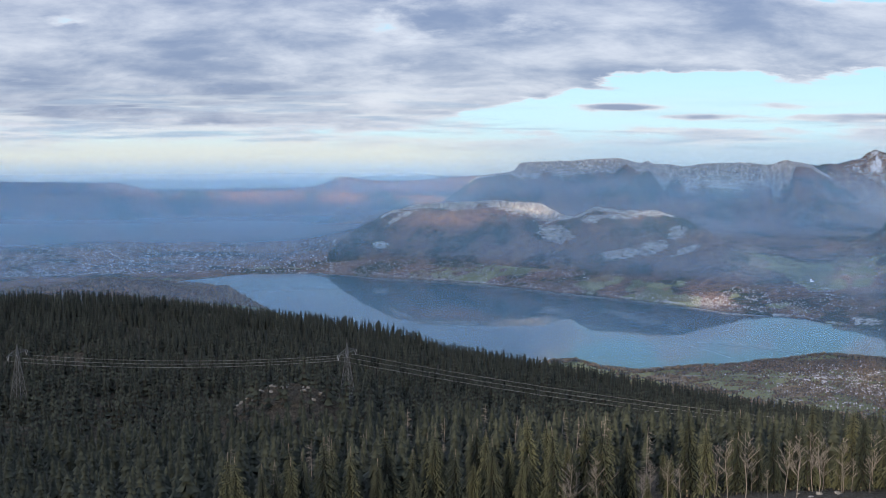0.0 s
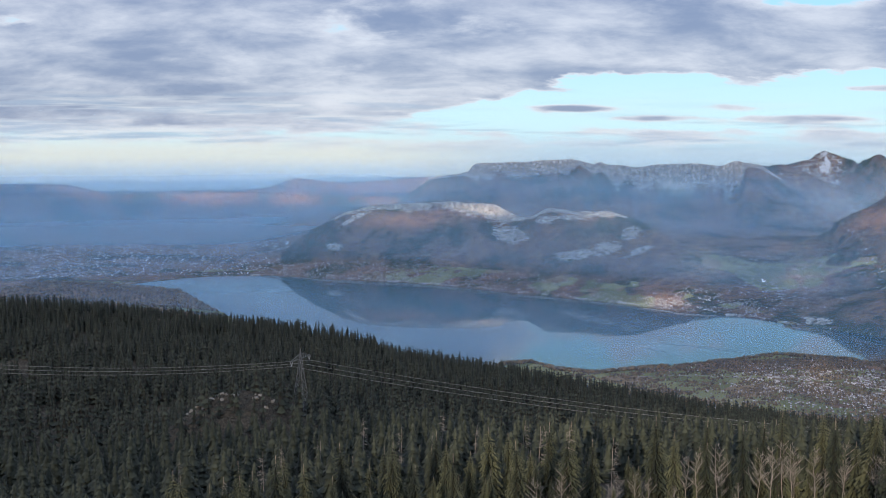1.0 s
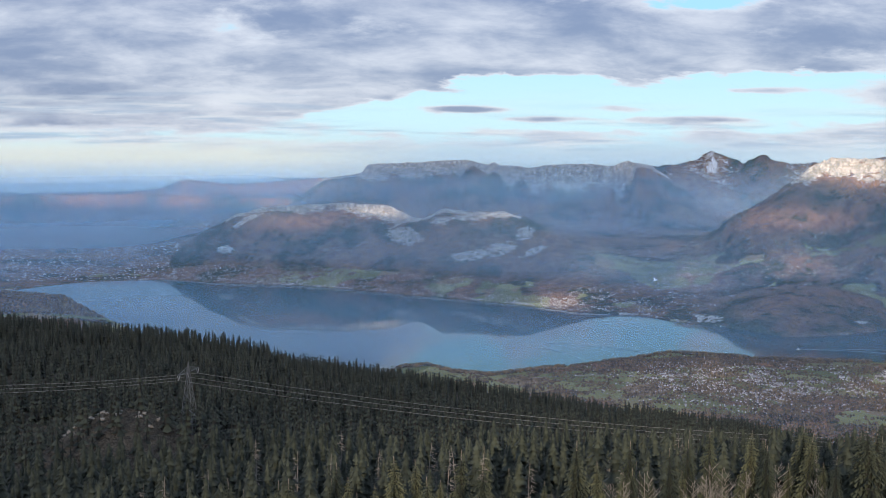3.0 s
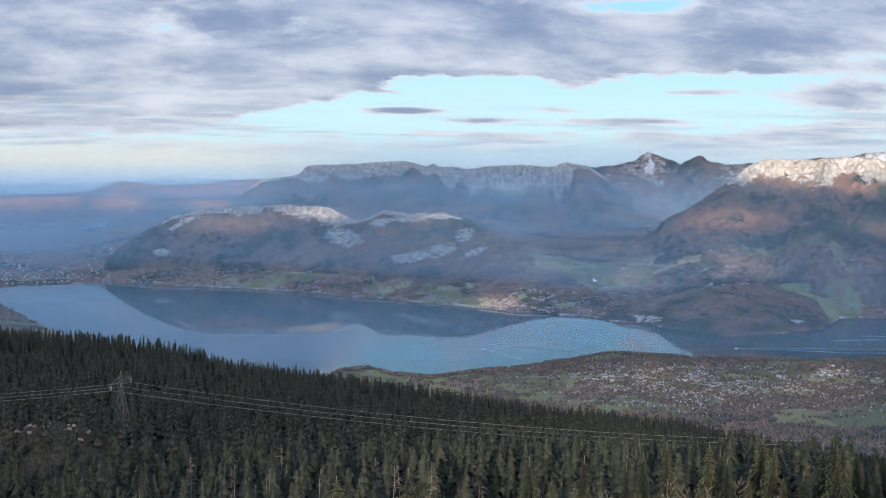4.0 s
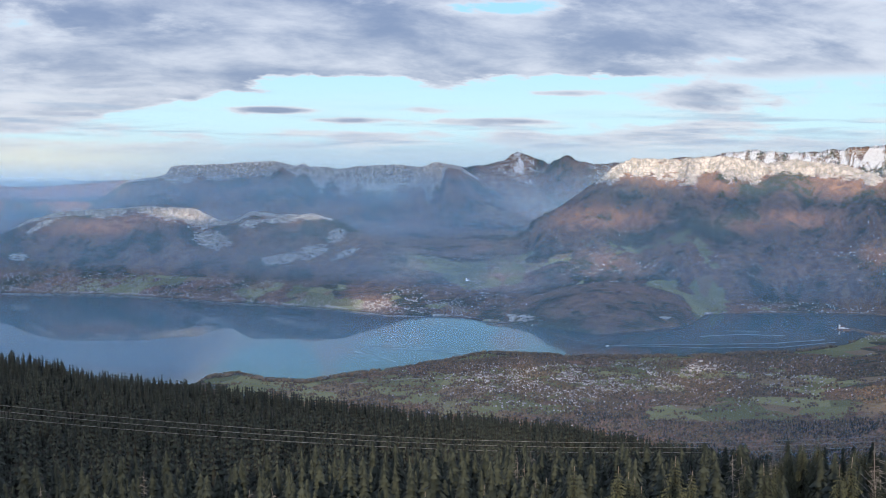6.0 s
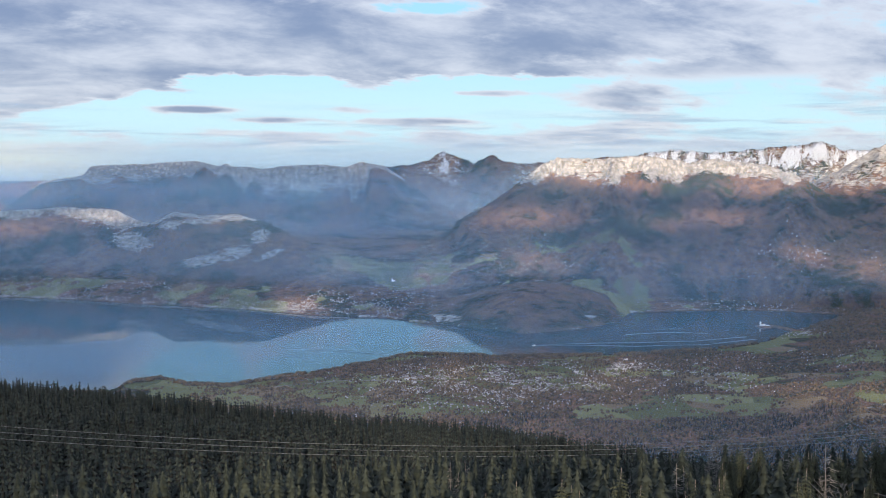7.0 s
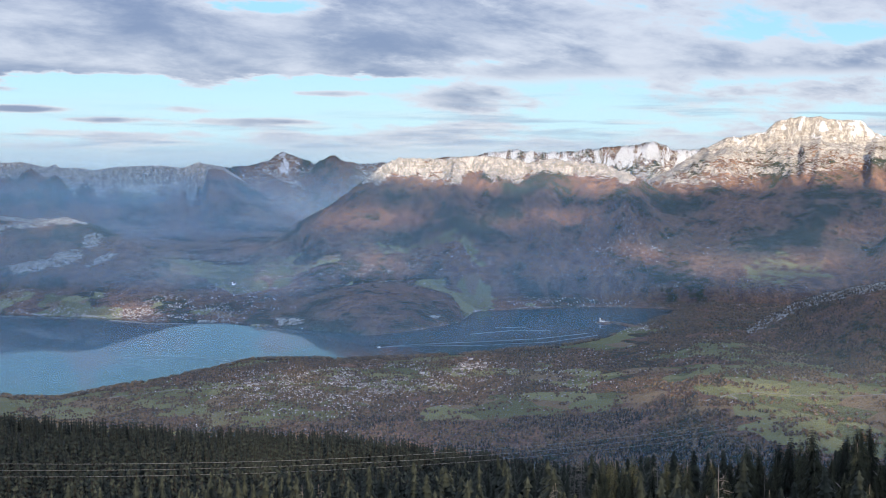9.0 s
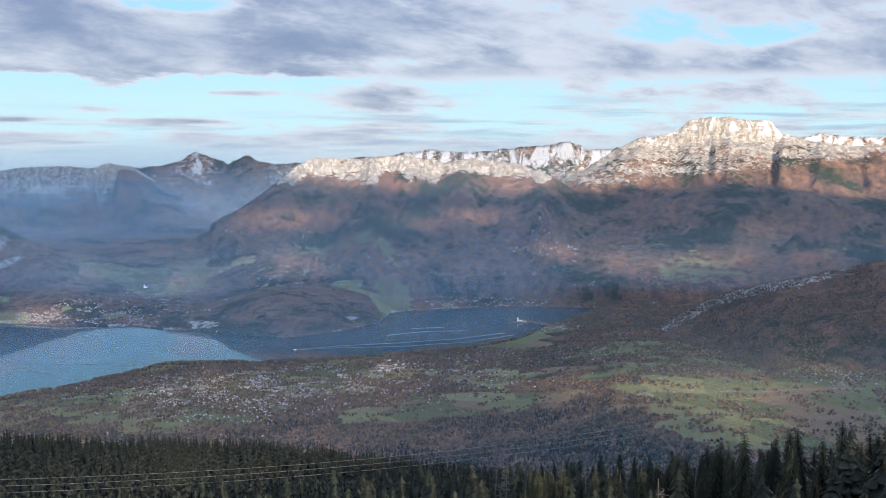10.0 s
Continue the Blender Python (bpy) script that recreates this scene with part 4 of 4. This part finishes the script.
def pylon(height, arm_z):
    top = new("power_pylon")

    def bit(name, beams, mat=STEEL):
        V, F = [], []
        for a, b, w in beams:
            beam(V, F, a, b, w)
        return mesh_object(name, V, F, [mat], parent=top)

    def half(z):
        return 4.2 * (1 - z / (arm_z - 3)) + 0.9 if z < arm_z - 3 else 0.9 * max(0.05, (height - z) / (height - arm_z + 3))

    levels = [height * u for u in (0, 0.16, 0.31, 0.44, 0.55, 0.64)] + [arm_z - 3, arm_z + 2, height]
    for sx, sy in ((1, 1), (-1, 1), (-1, -1), (1, -1)):
        bit("leg", [((sx * half(p), sy * half(p), p), (sx * half(q), sy * half(q), q), 0.21) for p, q in zip(levels, levels[1:])])
    for sx, sy, tx, ty in ((1, 1, -1, 1), (-1, 1, -1, -1), (-1, -1, 1, -1), (1, -1, 1, 1)):
        beams = []
        for p, q in zip(levels[:-2], levels[1:-1]):
            beams += [((sx * half(p), sy * half(p), p), (tx * half(q), ty * half(q), q), 0.11), ((tx * half(p), ty * half(p), p), (sx * half(q), sy * half(q), q), 0.11), ((sx * half(q), sy * half(q), q), (tx * half(q), ty * half(q), q), 0.10)]
        bit("lattice", beams)
    beams = []
    for s in (1, -1):
        beams += [((s * 0.9, 0, arm_z), (s * 11.5, 0, arm_z + 0.4), 0.3), ((s * 0.8, 0, arm_z + 3), (s * 11.5, 0, arm_z + 0.4), 0.26)]
        beams += [((s * (1.5 + 2 * k), 0, arm_z), (s * (2.5 + 2 * k), 0, arm_z + 2.6 - 0.48 * k), 0.13) for k in range(5)]
    bit("crossarm", beams)
    for o in (-10.5, 0, 10.5):
        for s in (-1, 1):
            bit("insulator", [((o + s * 1.3, 0, arm_z), (o, 0, arm_z - 2.6), 0.2)], GLAZE)
    return tagged(top, "grey lattice steel pylon rising above the spruces", "pylon", "pylons of the power line")


def soil(x, y):
    return EYE_Z + float(on_ground(np.array([x]), np.array([y]))[0])


P1, P2, P3 = (-57.0, 664.0, EYE_Z - 115), (-262.0, 688.0, EYE_Z - 120), (900.0, 640.0, EYE_Z - 150)
base = soil(P1[0], P1[1])
first = pylon(P1[2] - base - 5, P1[2] - base - 11)
first.matrix_world = pose(P1[0], P1[1], base, 0, 0, 66)
second = copy_thing(first, pose(P2[0], P2[1], P2[2] - (P1[2] - base), 0, 0, 80))


def cable(a, b, sag):
    V, F = [], []
    n = 40
    pts = [Vector(a).lerp(Vector(b), k / n) - Vector((0, 0, 4 * sag * (k / n) * (1 - k / n))) for k in range(n + 1)]
    for p, q in zip(pts, pts[1:]):
        beam(V, F, p, q, 0.10)
    return tagged(mesh_object("power_cable", V, F, [WIRE]), "thin steel cable sagging between pylons over the forest", "cable", "cables of the power line")


for o in (-10.5, 0, 10.5):
    c, s = math.cos(radians(66)), math.sin(radians(66))
    a = (P1[0] + o * c, P1[1] + o * s, P1[2] - 13.6)
    cable(a, (P2[0] + o * 0.17, P2[1] + o, P2[2] - 13.6), 4)
    cable(a, (P3[0] + o * 0.2, P3[1] + o, P3[2] - 13.6), 36)


# ---- woods, hedges and houses of the valley ----
def clump_model(seed):
    """A ragged broadleaf crown one metre across: a few slanting facets."""
    r = np.random.default_rng(seed)
    ring = [(0.55 * math.cos(k * 1.2566 + seed) * (0.7 + 0.5 * r.random()), 0.55 * math.sin(k * 1.2566 + seed) * (0.7 + 0.5 * r.random()), 0.35 + 0.35 * r.random()) for k in range(5)]
    V = np.array(ring + [(0.1 * r.standard_normal(), 0.1 * r.standard_normal(), 1.0 + 0.2 * r.random()), (0, 0, -0.1)])
    F = np.array([(k, (k + 1) % 5, 5) for k in range(5)] + [((k + 1) % 5, k, 6) for k in range(5)])
    return V, F, np.zeros(len(F), int)


clumps = [clump_model(s) for s in range(5)]


def valley_wood(name, label, models, az, d, keep, size, mats):
    z, rock, field, snow, near = heights(az, d)
    ok = keep(az, d, z, field) & (z > LAKE + 1)
    az, d, z = az[ok], d[ok], z[ok]
    X, Y, Z = to_world(az, d, z)
    s = size * (0.6 + 0.7 * np.random.default_rng(len(X)).random(len(X))) * reach(d) / d
    return wood(name, label, models, X, Y, Z - 0.1 * s, s, mats)


def patchy(az, d, size, low, seed):
    return fbm(d * np.sin(np.radians(az)) / size, d * np.cos(np.radians(az)) / size, 4, seed) > low


az, d = scatter(44000, 6, 57, 2900, 6750, 31)
valley_wood("autumn_woods", "autumn woods and hedges between the valley's fields", clumps, az, d,
            lambda a, e, z, f: (f < 0.45) & patchy(a, e, 160, 0.38, 77) | patchy(a, e, 60, 0.585, 78), 10.5, [AUTUMN])
az, d = scatter(5200, -24, -8.5, 8300, 9700, 36)
valley_wood("autumn_woods", "brown and dark woods on the low headland by the town", clumps, az, d, lambda a, e, z, f: z > LAKE + 8, 17, [AUTUMN])
az, d = scatter(9000, 8, 24, 4700, 6400, 37)
valley_wood("autumn_woods", "hedges and tree rows between the lakeside fields", clumps, az, d, lambda a, e, z, f: patchy(a, e, 60, 0.54, 85), 8, [AUTUMN])
az, d = scatter(11000, 22, 52, 3000, 4800, 32)
valley_wood("conifer_wood", "dark conifer wood in the valley beside the fields", small_models, az, d, lambda a, e, z, f: (f < 0.4) & patchy(a, e, 260, 0.48, 79), 18, [NEEDLES_WOOD, SHADE])
az, d = scatter(8000, 43, 58, 5000, 7300, 35)
valley_wood("conifer_wood", "dark conifers among the leafless woods of the spur", small_models, az, d, lambda a, e, z, f: (z > -1090) & (f < 0.4) & patchy(a, e, 200, 0.54, 83), 15, [NEEDLES_WOOD, SHADE])
az, d = scatter(12000, 43, 58, 5200, 7300, 33)
valley_wood("autumn_woods", "brown leafless woods covering the steep spur", clumps, az, d, lambda a, e, z, f: (z > -1120) & patchy(a, e, 200, 0.35, 81), 7.5, [AUTUMN])
r = np.random.default_rng(38)
az = 5 + 33 * r.random(2600)
d = near_shore(az) - 6 - 70 * r.random(2600) ** 2
valley_wood("autumn_woods", "brown and dark trees along the lake shore", clumps, az, d, lambda a, e, z, f: patchy(a, e, 120, 0.40, 86), 15, [AUTUMN])
az, d = scatter(7000, 18, 34, 5100, 6500, 39)
valley_wood("autumn_woods", "garden trees between the houses of the town", clumps, az, d, lambda a, e, z, f: patchy(a, e, 50, 0.45, 87), 8, [AUTUMN])
az, d = scatter(6500, 39.5, 47, 6500, 8900, 40)
valley_wood("autumn_woods", "dark brown woods at the end of the lake", clumps, az, d, lambda a, e, z, f: patchy(a, e, 150, 0.36, 90), 12, [AUTUMN])
az, d = scatter(12000, -6, 46, 7300, 10300, 34)
valley_wood("autumn_woods", "hedges and brown woods along the far shore", clumps, az, d, lambda a, e, z, f: (e > far_shore(a)) & patchy(a, e, 200, 0.5, 82), 12, [AUTUMN])


def houses(name, label, az, d, scale, seed):
    """Small gabled houses as one mesh."""
    z, rock, field, snow, near = heights(az, d)
    ok = (z > LAKE + 2) & (patchy(az, d, 130, 0.43, 88) | (d > 10000)) & (np.minimum(d - near_shore(az), far_shore(az) - d) < -20)
    az, d, z = az[ok], d[ok], z[ok]
    X, Y, Z = to_world(az, d, z)
    k = reach(d) / d
    r = np.random.default_rng(seed)
    n = len(X)
    L, W, H = (10 + 7 * r.random(n)) * k * scale, (8 + 3 * r.random(n)) * k * scale, (5 + 3.5 * r.random(n)) * k * scale ** 0.6
    G = H + W * (0.28 + 0.12 * r.random(n)) / scale ** 0.8
    a = r.random(n) * 3.14
    unit = np.array([(sx, sy, sz) for sz in (0, 1) for sx, sy in ((-1, -1), (1, -1), (1, 1), (-1, 1))] + [(-1, 0, 2), (1, 0, 2)] + [(-1.1, -1.15, 1), (1.1, -1.15, 1), (1.1, 1.15, 1), (-1.1, 1.15, 1), (-1.1, 0, 2), (1.1, 0, 2)], float)
    P = np.empty((n, len(unit), 3))
    lx, ly = unit[:, 0][None] * L[:, None] / 2, unit[:, 1][None] * W[:, None] / 2
    P[:, :, 0] = lx * np.cos(a)[:, None] - ly * np.sin(a)[:, None] + X[:, None]
    P[:, :, 1] = lx * np.sin(a)[:, None] + ly * np.cos(a)[:, None] + Y[:, None]
    hz = np.where(unit[:, 2][None] == 0, -1.0, np.where(unit[:, 2][None] == 1, H[:, None], G[:, None]))
    hz[:, 10:] += 0.12 * k[:, None]
    P[:, :, 2] = hz + Z[:, None]
    T = [(0, 1, 5), (0, 5, 4), (1, 2, 6), (1, 6, 5), (2, 3, 7), (2, 7, 6), (3, 0, 4), (3, 4, 7), (4, 8, 7), (5, 6, 9), (10, 11, 15), (10, 15, 14), (12, 13, 14), (12, 14, 15)]
    F = (np.array(T)[None] + (np.arange(n) * len(unit))[:, None, None]).reshape(-1, 3)
    ob = mesh_object(name, P.reshape(-1, 3), F, [PLASTER, TILES], np.tile([0] * 10 + [1] * 4, n))
    return tagged(ob, label, "houses", kind="stuff")


def settle(seed, *spots):
    """House sites round each centre: bearing, distance, spread in both, number."""
    r = np.random.default_rng(seed)
    A = np.concatenate([a + sa * r.standard_normal(n) for a, dist, sa, sd, n in spots])
    D = np.concatenate([dist + sd * r.standard_normal(n) for a, dist, sa, sd, n in spots])
    return A, D


A, D = settle(51, (23.5, 5600, 2.8, 330, 2300), (28.5, 5900, 2.4, 260, 1000), (20.5, 6150, 1.6, 110, 260), (33.5, 5750, 2.2, 260, 520), (16.5, 5900, 1.5, 120, 30), (36.5, 6500, 1.8, 200, 170), (39.2, 7620, 0.7, 110, 190), (41, 6300, 1.6, 350, 130), (53.0, 5350, 1.0, 110, 90), (46, 5200, 2.5, 350, 45), (26, 5250, 3.0, 200, 260))
houses("village", "town of pale houses with brown roofs by the lake", A, D, 0.46, 61)
A, D = settle(52, (24.5, 5700, 1.6, 160, 50), (30.5, 6150, 0.8, 130, 36), (20, 5750, 0.8, 100, 14))
houses("village", "larger pale blocks and sheds in the town", A, D, 1.6, 62)
r = np.random.default_rng(53)
A = -6 + 24.5 * r.random(1900)
D = far_shore(A) + 25 + 600 * r.random(1900) ** 1.3
houses("village", "villas strung along the far lake shore", A, D, 0.52, 63)
A, D = settle(54, (14.0, 8500, 1.6, 140, 330), (18.5, 8550, 2.0, 260, 260), (22, 9100, 2.0, 160, 160), (27, 9000, 2.2, 110, 120), (30.5, 9050, 1.6, 110, 120), (33.0, 8720, 1.4, 100, 130), (37, 8800, 2.0, 80, 110), (38.5, 9400, 1.6, 110, 110), (42, 8900, 3.0, 200, 60), (43, 9500, 3, 140, 50), (18, 10200, 2.5, 250, 90), (25.5, 9700, 2.0, 120, 30))
houses("village", "scattered villages on the slopes across the lake", A, D, 0.62, 64)
A = -23 + 17.5 * r.random(1200)
D = 10700 + 2300 * r.random(1200) ** 1.4
houses("town", "pale town blocks at the head of the lake", A, D, 0.95, 65)
A = -23 + 26 * r.random(330)
D = 11500 + 3500 * r.random(330)
houses("town", "scattered houses and sheds on the plain", A, D, 1.4, 66)


# ---- the castle on the water, a church, a boat and its wake ----
def box(V, F, x, y, z, l, w, h):
    i = len(V)
    V.extend([(x + sx * l / 2, y + sy * w / 2, z + sz * h) for sz in (0, 1) for sx, sy in ((-1, -1), (1, -1), (1, 1), (-1, 1))])
    F.extend([tuple(i + k for k in t) for t in ((0, 2, 1), (0, 3, 2), (4, 5, 6), (4, 6, 7), (0, 1, 5), (0, 5, 4), (1, 2, 6), (1, 6, 5), (2, 3, 7), (2, 7, 6), (3, 0, 4), (3, 4, 7))])


def hip(V, F, x, y, z, l, w, h, ridge):
    i = len(V)
    V.extend([(x + sx * l / 2, y + sy * w / 2, z) for sx, sy in ((-1, -1), (1, -1), (1, 1), (-1, 1))] + [(x - ridge / 2, y, z + h), (x + ridge / 2, y, z + h)])
    F.extend([tuple(i + k for k in t) for t in ((0, 1, 5), (0, 5, 4), (2, 3, 4), (2, 4, 5), (1, 2, 5), (3, 0, 4), (0, 3, 2), (0, 2, 1))])


def solid(name, shape, mat, parent, *args):
    V, F = [], []
    shape(V, F, *args)
    return mesh_object(name, V, F, [mat], parent=parent)


def far_pose(az, d, z, turn=0.0):
    X, Y, Z = to_world(np.array(float(az)), np.array(float(d)), np.array(float(z)))
    k = float(reach(d) / d)
    return Matrix.LocRotScale((float(X), float(Y), float(Z)), Euler((0, 0, radians(turn))), (k, k, k))


castle = new("castle")
solid("wing", box, WHITE, castle, 0, 0, -3, 38, 16, 17)
solid("roof", hip, TILES, castle, 0, 0, 14, 41, 19, 9, 24)
solid("tower", box, WHITE, castle, -15, -6, -3, 11, 11, 34)
solid("tower_roof", hip, TILES, castle, -15, -6, 31, 12, 12, 8, 0.6)
solid("side_wing", box, WHITE, castle, 34, 2, -3, 26, 12, 10)
solid("roof", hip, TILES, castle, 34, 2, 7, 28, 14, 6, 16)
solid("quay_wall", box, LIMESTONE, castle, 5, -2, -6, 110, 34, 5)
castle.matrix_world = far_pose(37.25, 7880, LAKE + 3, -35)
tagged(castle, "white castle with a square tower on the lake point", "castle")
church = new("church")
solid("nave", box, WHITE, church, 0, 0, -2, 26, 12, 12)
solid("roof", hip, TILES, church, 0, 0, 10, 28, 14, 8, 20)
solid("tower", box, WHITE, church, -16, 0, -2, 8, 8, 26)
solid("spire", hip, TILES, church, -16, 0, 24, 8.4, 8.4, 16, 0.4)
church.matrix_world = far_pose(18.65, 9050, float(heights(np.array([18.65]), np.array([9050.0]))[0][0]), 30)
tagged(church, "small white church with a spire on the far slope", "church")
for a, dist, turn in ((53.5, 5400, 20), (39.3, 7560, 60), (25.2, 5700, 10)):
    copy_thing(church, far_pose(a, dist, float(heights(np.array([a]), np.array([float(dist)]))[0][0]), turn))

boat = new("boat")
V = [(-11, -3, 0), (-11, 3, 0), (5, 3.2, 0), (5, -3.2, 0), (12, 0, 0.6), (-11, -3.4, 2.4), (-11, 3.4, 2.4), (5, 3.6, 2.6), (5, -3.6, 2.6), (14, 0, 3.4)]
F = [(0, 1, 6), (0, 6, 5), (1, 2, 7), (1, 7, 6), (2, 4, 9), (2, 9, 7), (4, 3, 8), (4, 8, 9), (3, 0, 5), (3, 5, 8), (5, 6, 7), (5, 7, 8), (8, 7, 9)]
mesh_object("hull", V, F, [WHITE], parent=boat)
solid("cabin", box, WHITE, boat, -2, 0, 2.4, 12, 5, 3)
boat.matrix_world = far_pose(25.85, 6915, LAKE, 172)
tagged(boat, "white motor boat crossing the lake", "boat")


def wake_material():
    m, n = material("wake")
    p = place_of(n)
    b = finish(n, (0.06, 0.11, 0.15), 0.30, n.bump(n.noise(p, 0.5, 4.0, 0.7), 0.5, 0.5), specular=0.5)
    b.inputs["IOR"].default_value = 1.33
    return m


WAKE = wake_material()


def ribbon(name, pts, width, lift, mat, label, category, follow=False):
    """A strip through points of bearing and distance, on the lake or on the land."""
    az = np.interp(np.linspace(0, 1, 60), np.linspace(0, 1, len(pts)), [p[0] for p in pts])
    d = np.interp(np.linspace(0, 1, 60), np.linspace(0, 1, len(pts)), [p[1] for p in pts])
    z = heights(az, d)[0] if follow else np.full(60, LAKE)
    X, Y, Z = to_world(az, d, z)
    tx, ty = np.gradient(X), np.gradient(Y)
    L = np.hypot(tx, ty)
    w = width * 0.5 * reach(d) / d
    V = np.concatenate([np.stack([X - ty / L * w, Y + tx / L * w, Z + lift], 1), np.stack([X + ty / L * w, Y - tx / L * w, Z + lift], 1)])
    F = [(k, k + 1, 61 + k, 60 + k) for k in range(59)]
    return tagged(mesh_object(name, V, F, [mat]), label, category, kind="structure")


for pts, width in ((((25.9, 6915), (28, 7000), (31, 7060), (34, 7180), (36.5, 7420)), 16), (((25.9, 6915), (28, 6940), (31, 6930), (34.5, 7060), (37, 7350)), 12), (((13.2, 6930), (15, 6850), (17, 6740), (18.4, 6640)), 10), (((12.8, 6780), (14, 6600), (14.9, 6430)), 8), (((30.5, 7350), (32.5, 7480), (34.6, 7500)), 9), (((31.8, 7600), (33.4, 7640)), 8)):
    ribbon("water", pts, width, 0.25, WAKE, "ruffled pale wake on the calm lake", "wake")
ASPHALT = plain("road_surface", (0.20, 0.19, 0.18), 0.9, grain=0.5)
for pts in (((42.2, 4480), (42.9, 4560), (43.5, 4640), (43.9, 4560), (43.6, 4430)), ((43.6, 4650), (45, 4720), (46.6, 4700), (48.5, 4780), (51, 4900), (54, 5050)), ((19.4, 5350), (19.0, 5600), (18.3, 5800), (18.5, 5950)), ((25.5, 5100), (24.2, 5350), (23.0, 5520)), ((46, 5350), (47.5, 5150), (49.5, 5250), (53, 5350)), ((12.5, 5800), (16, 5850), (19, 5760), (21, 5700))):
    ribbon("road", pts, 9, 0.5, ASPHALT, "narrow pale valley road", "road", True)
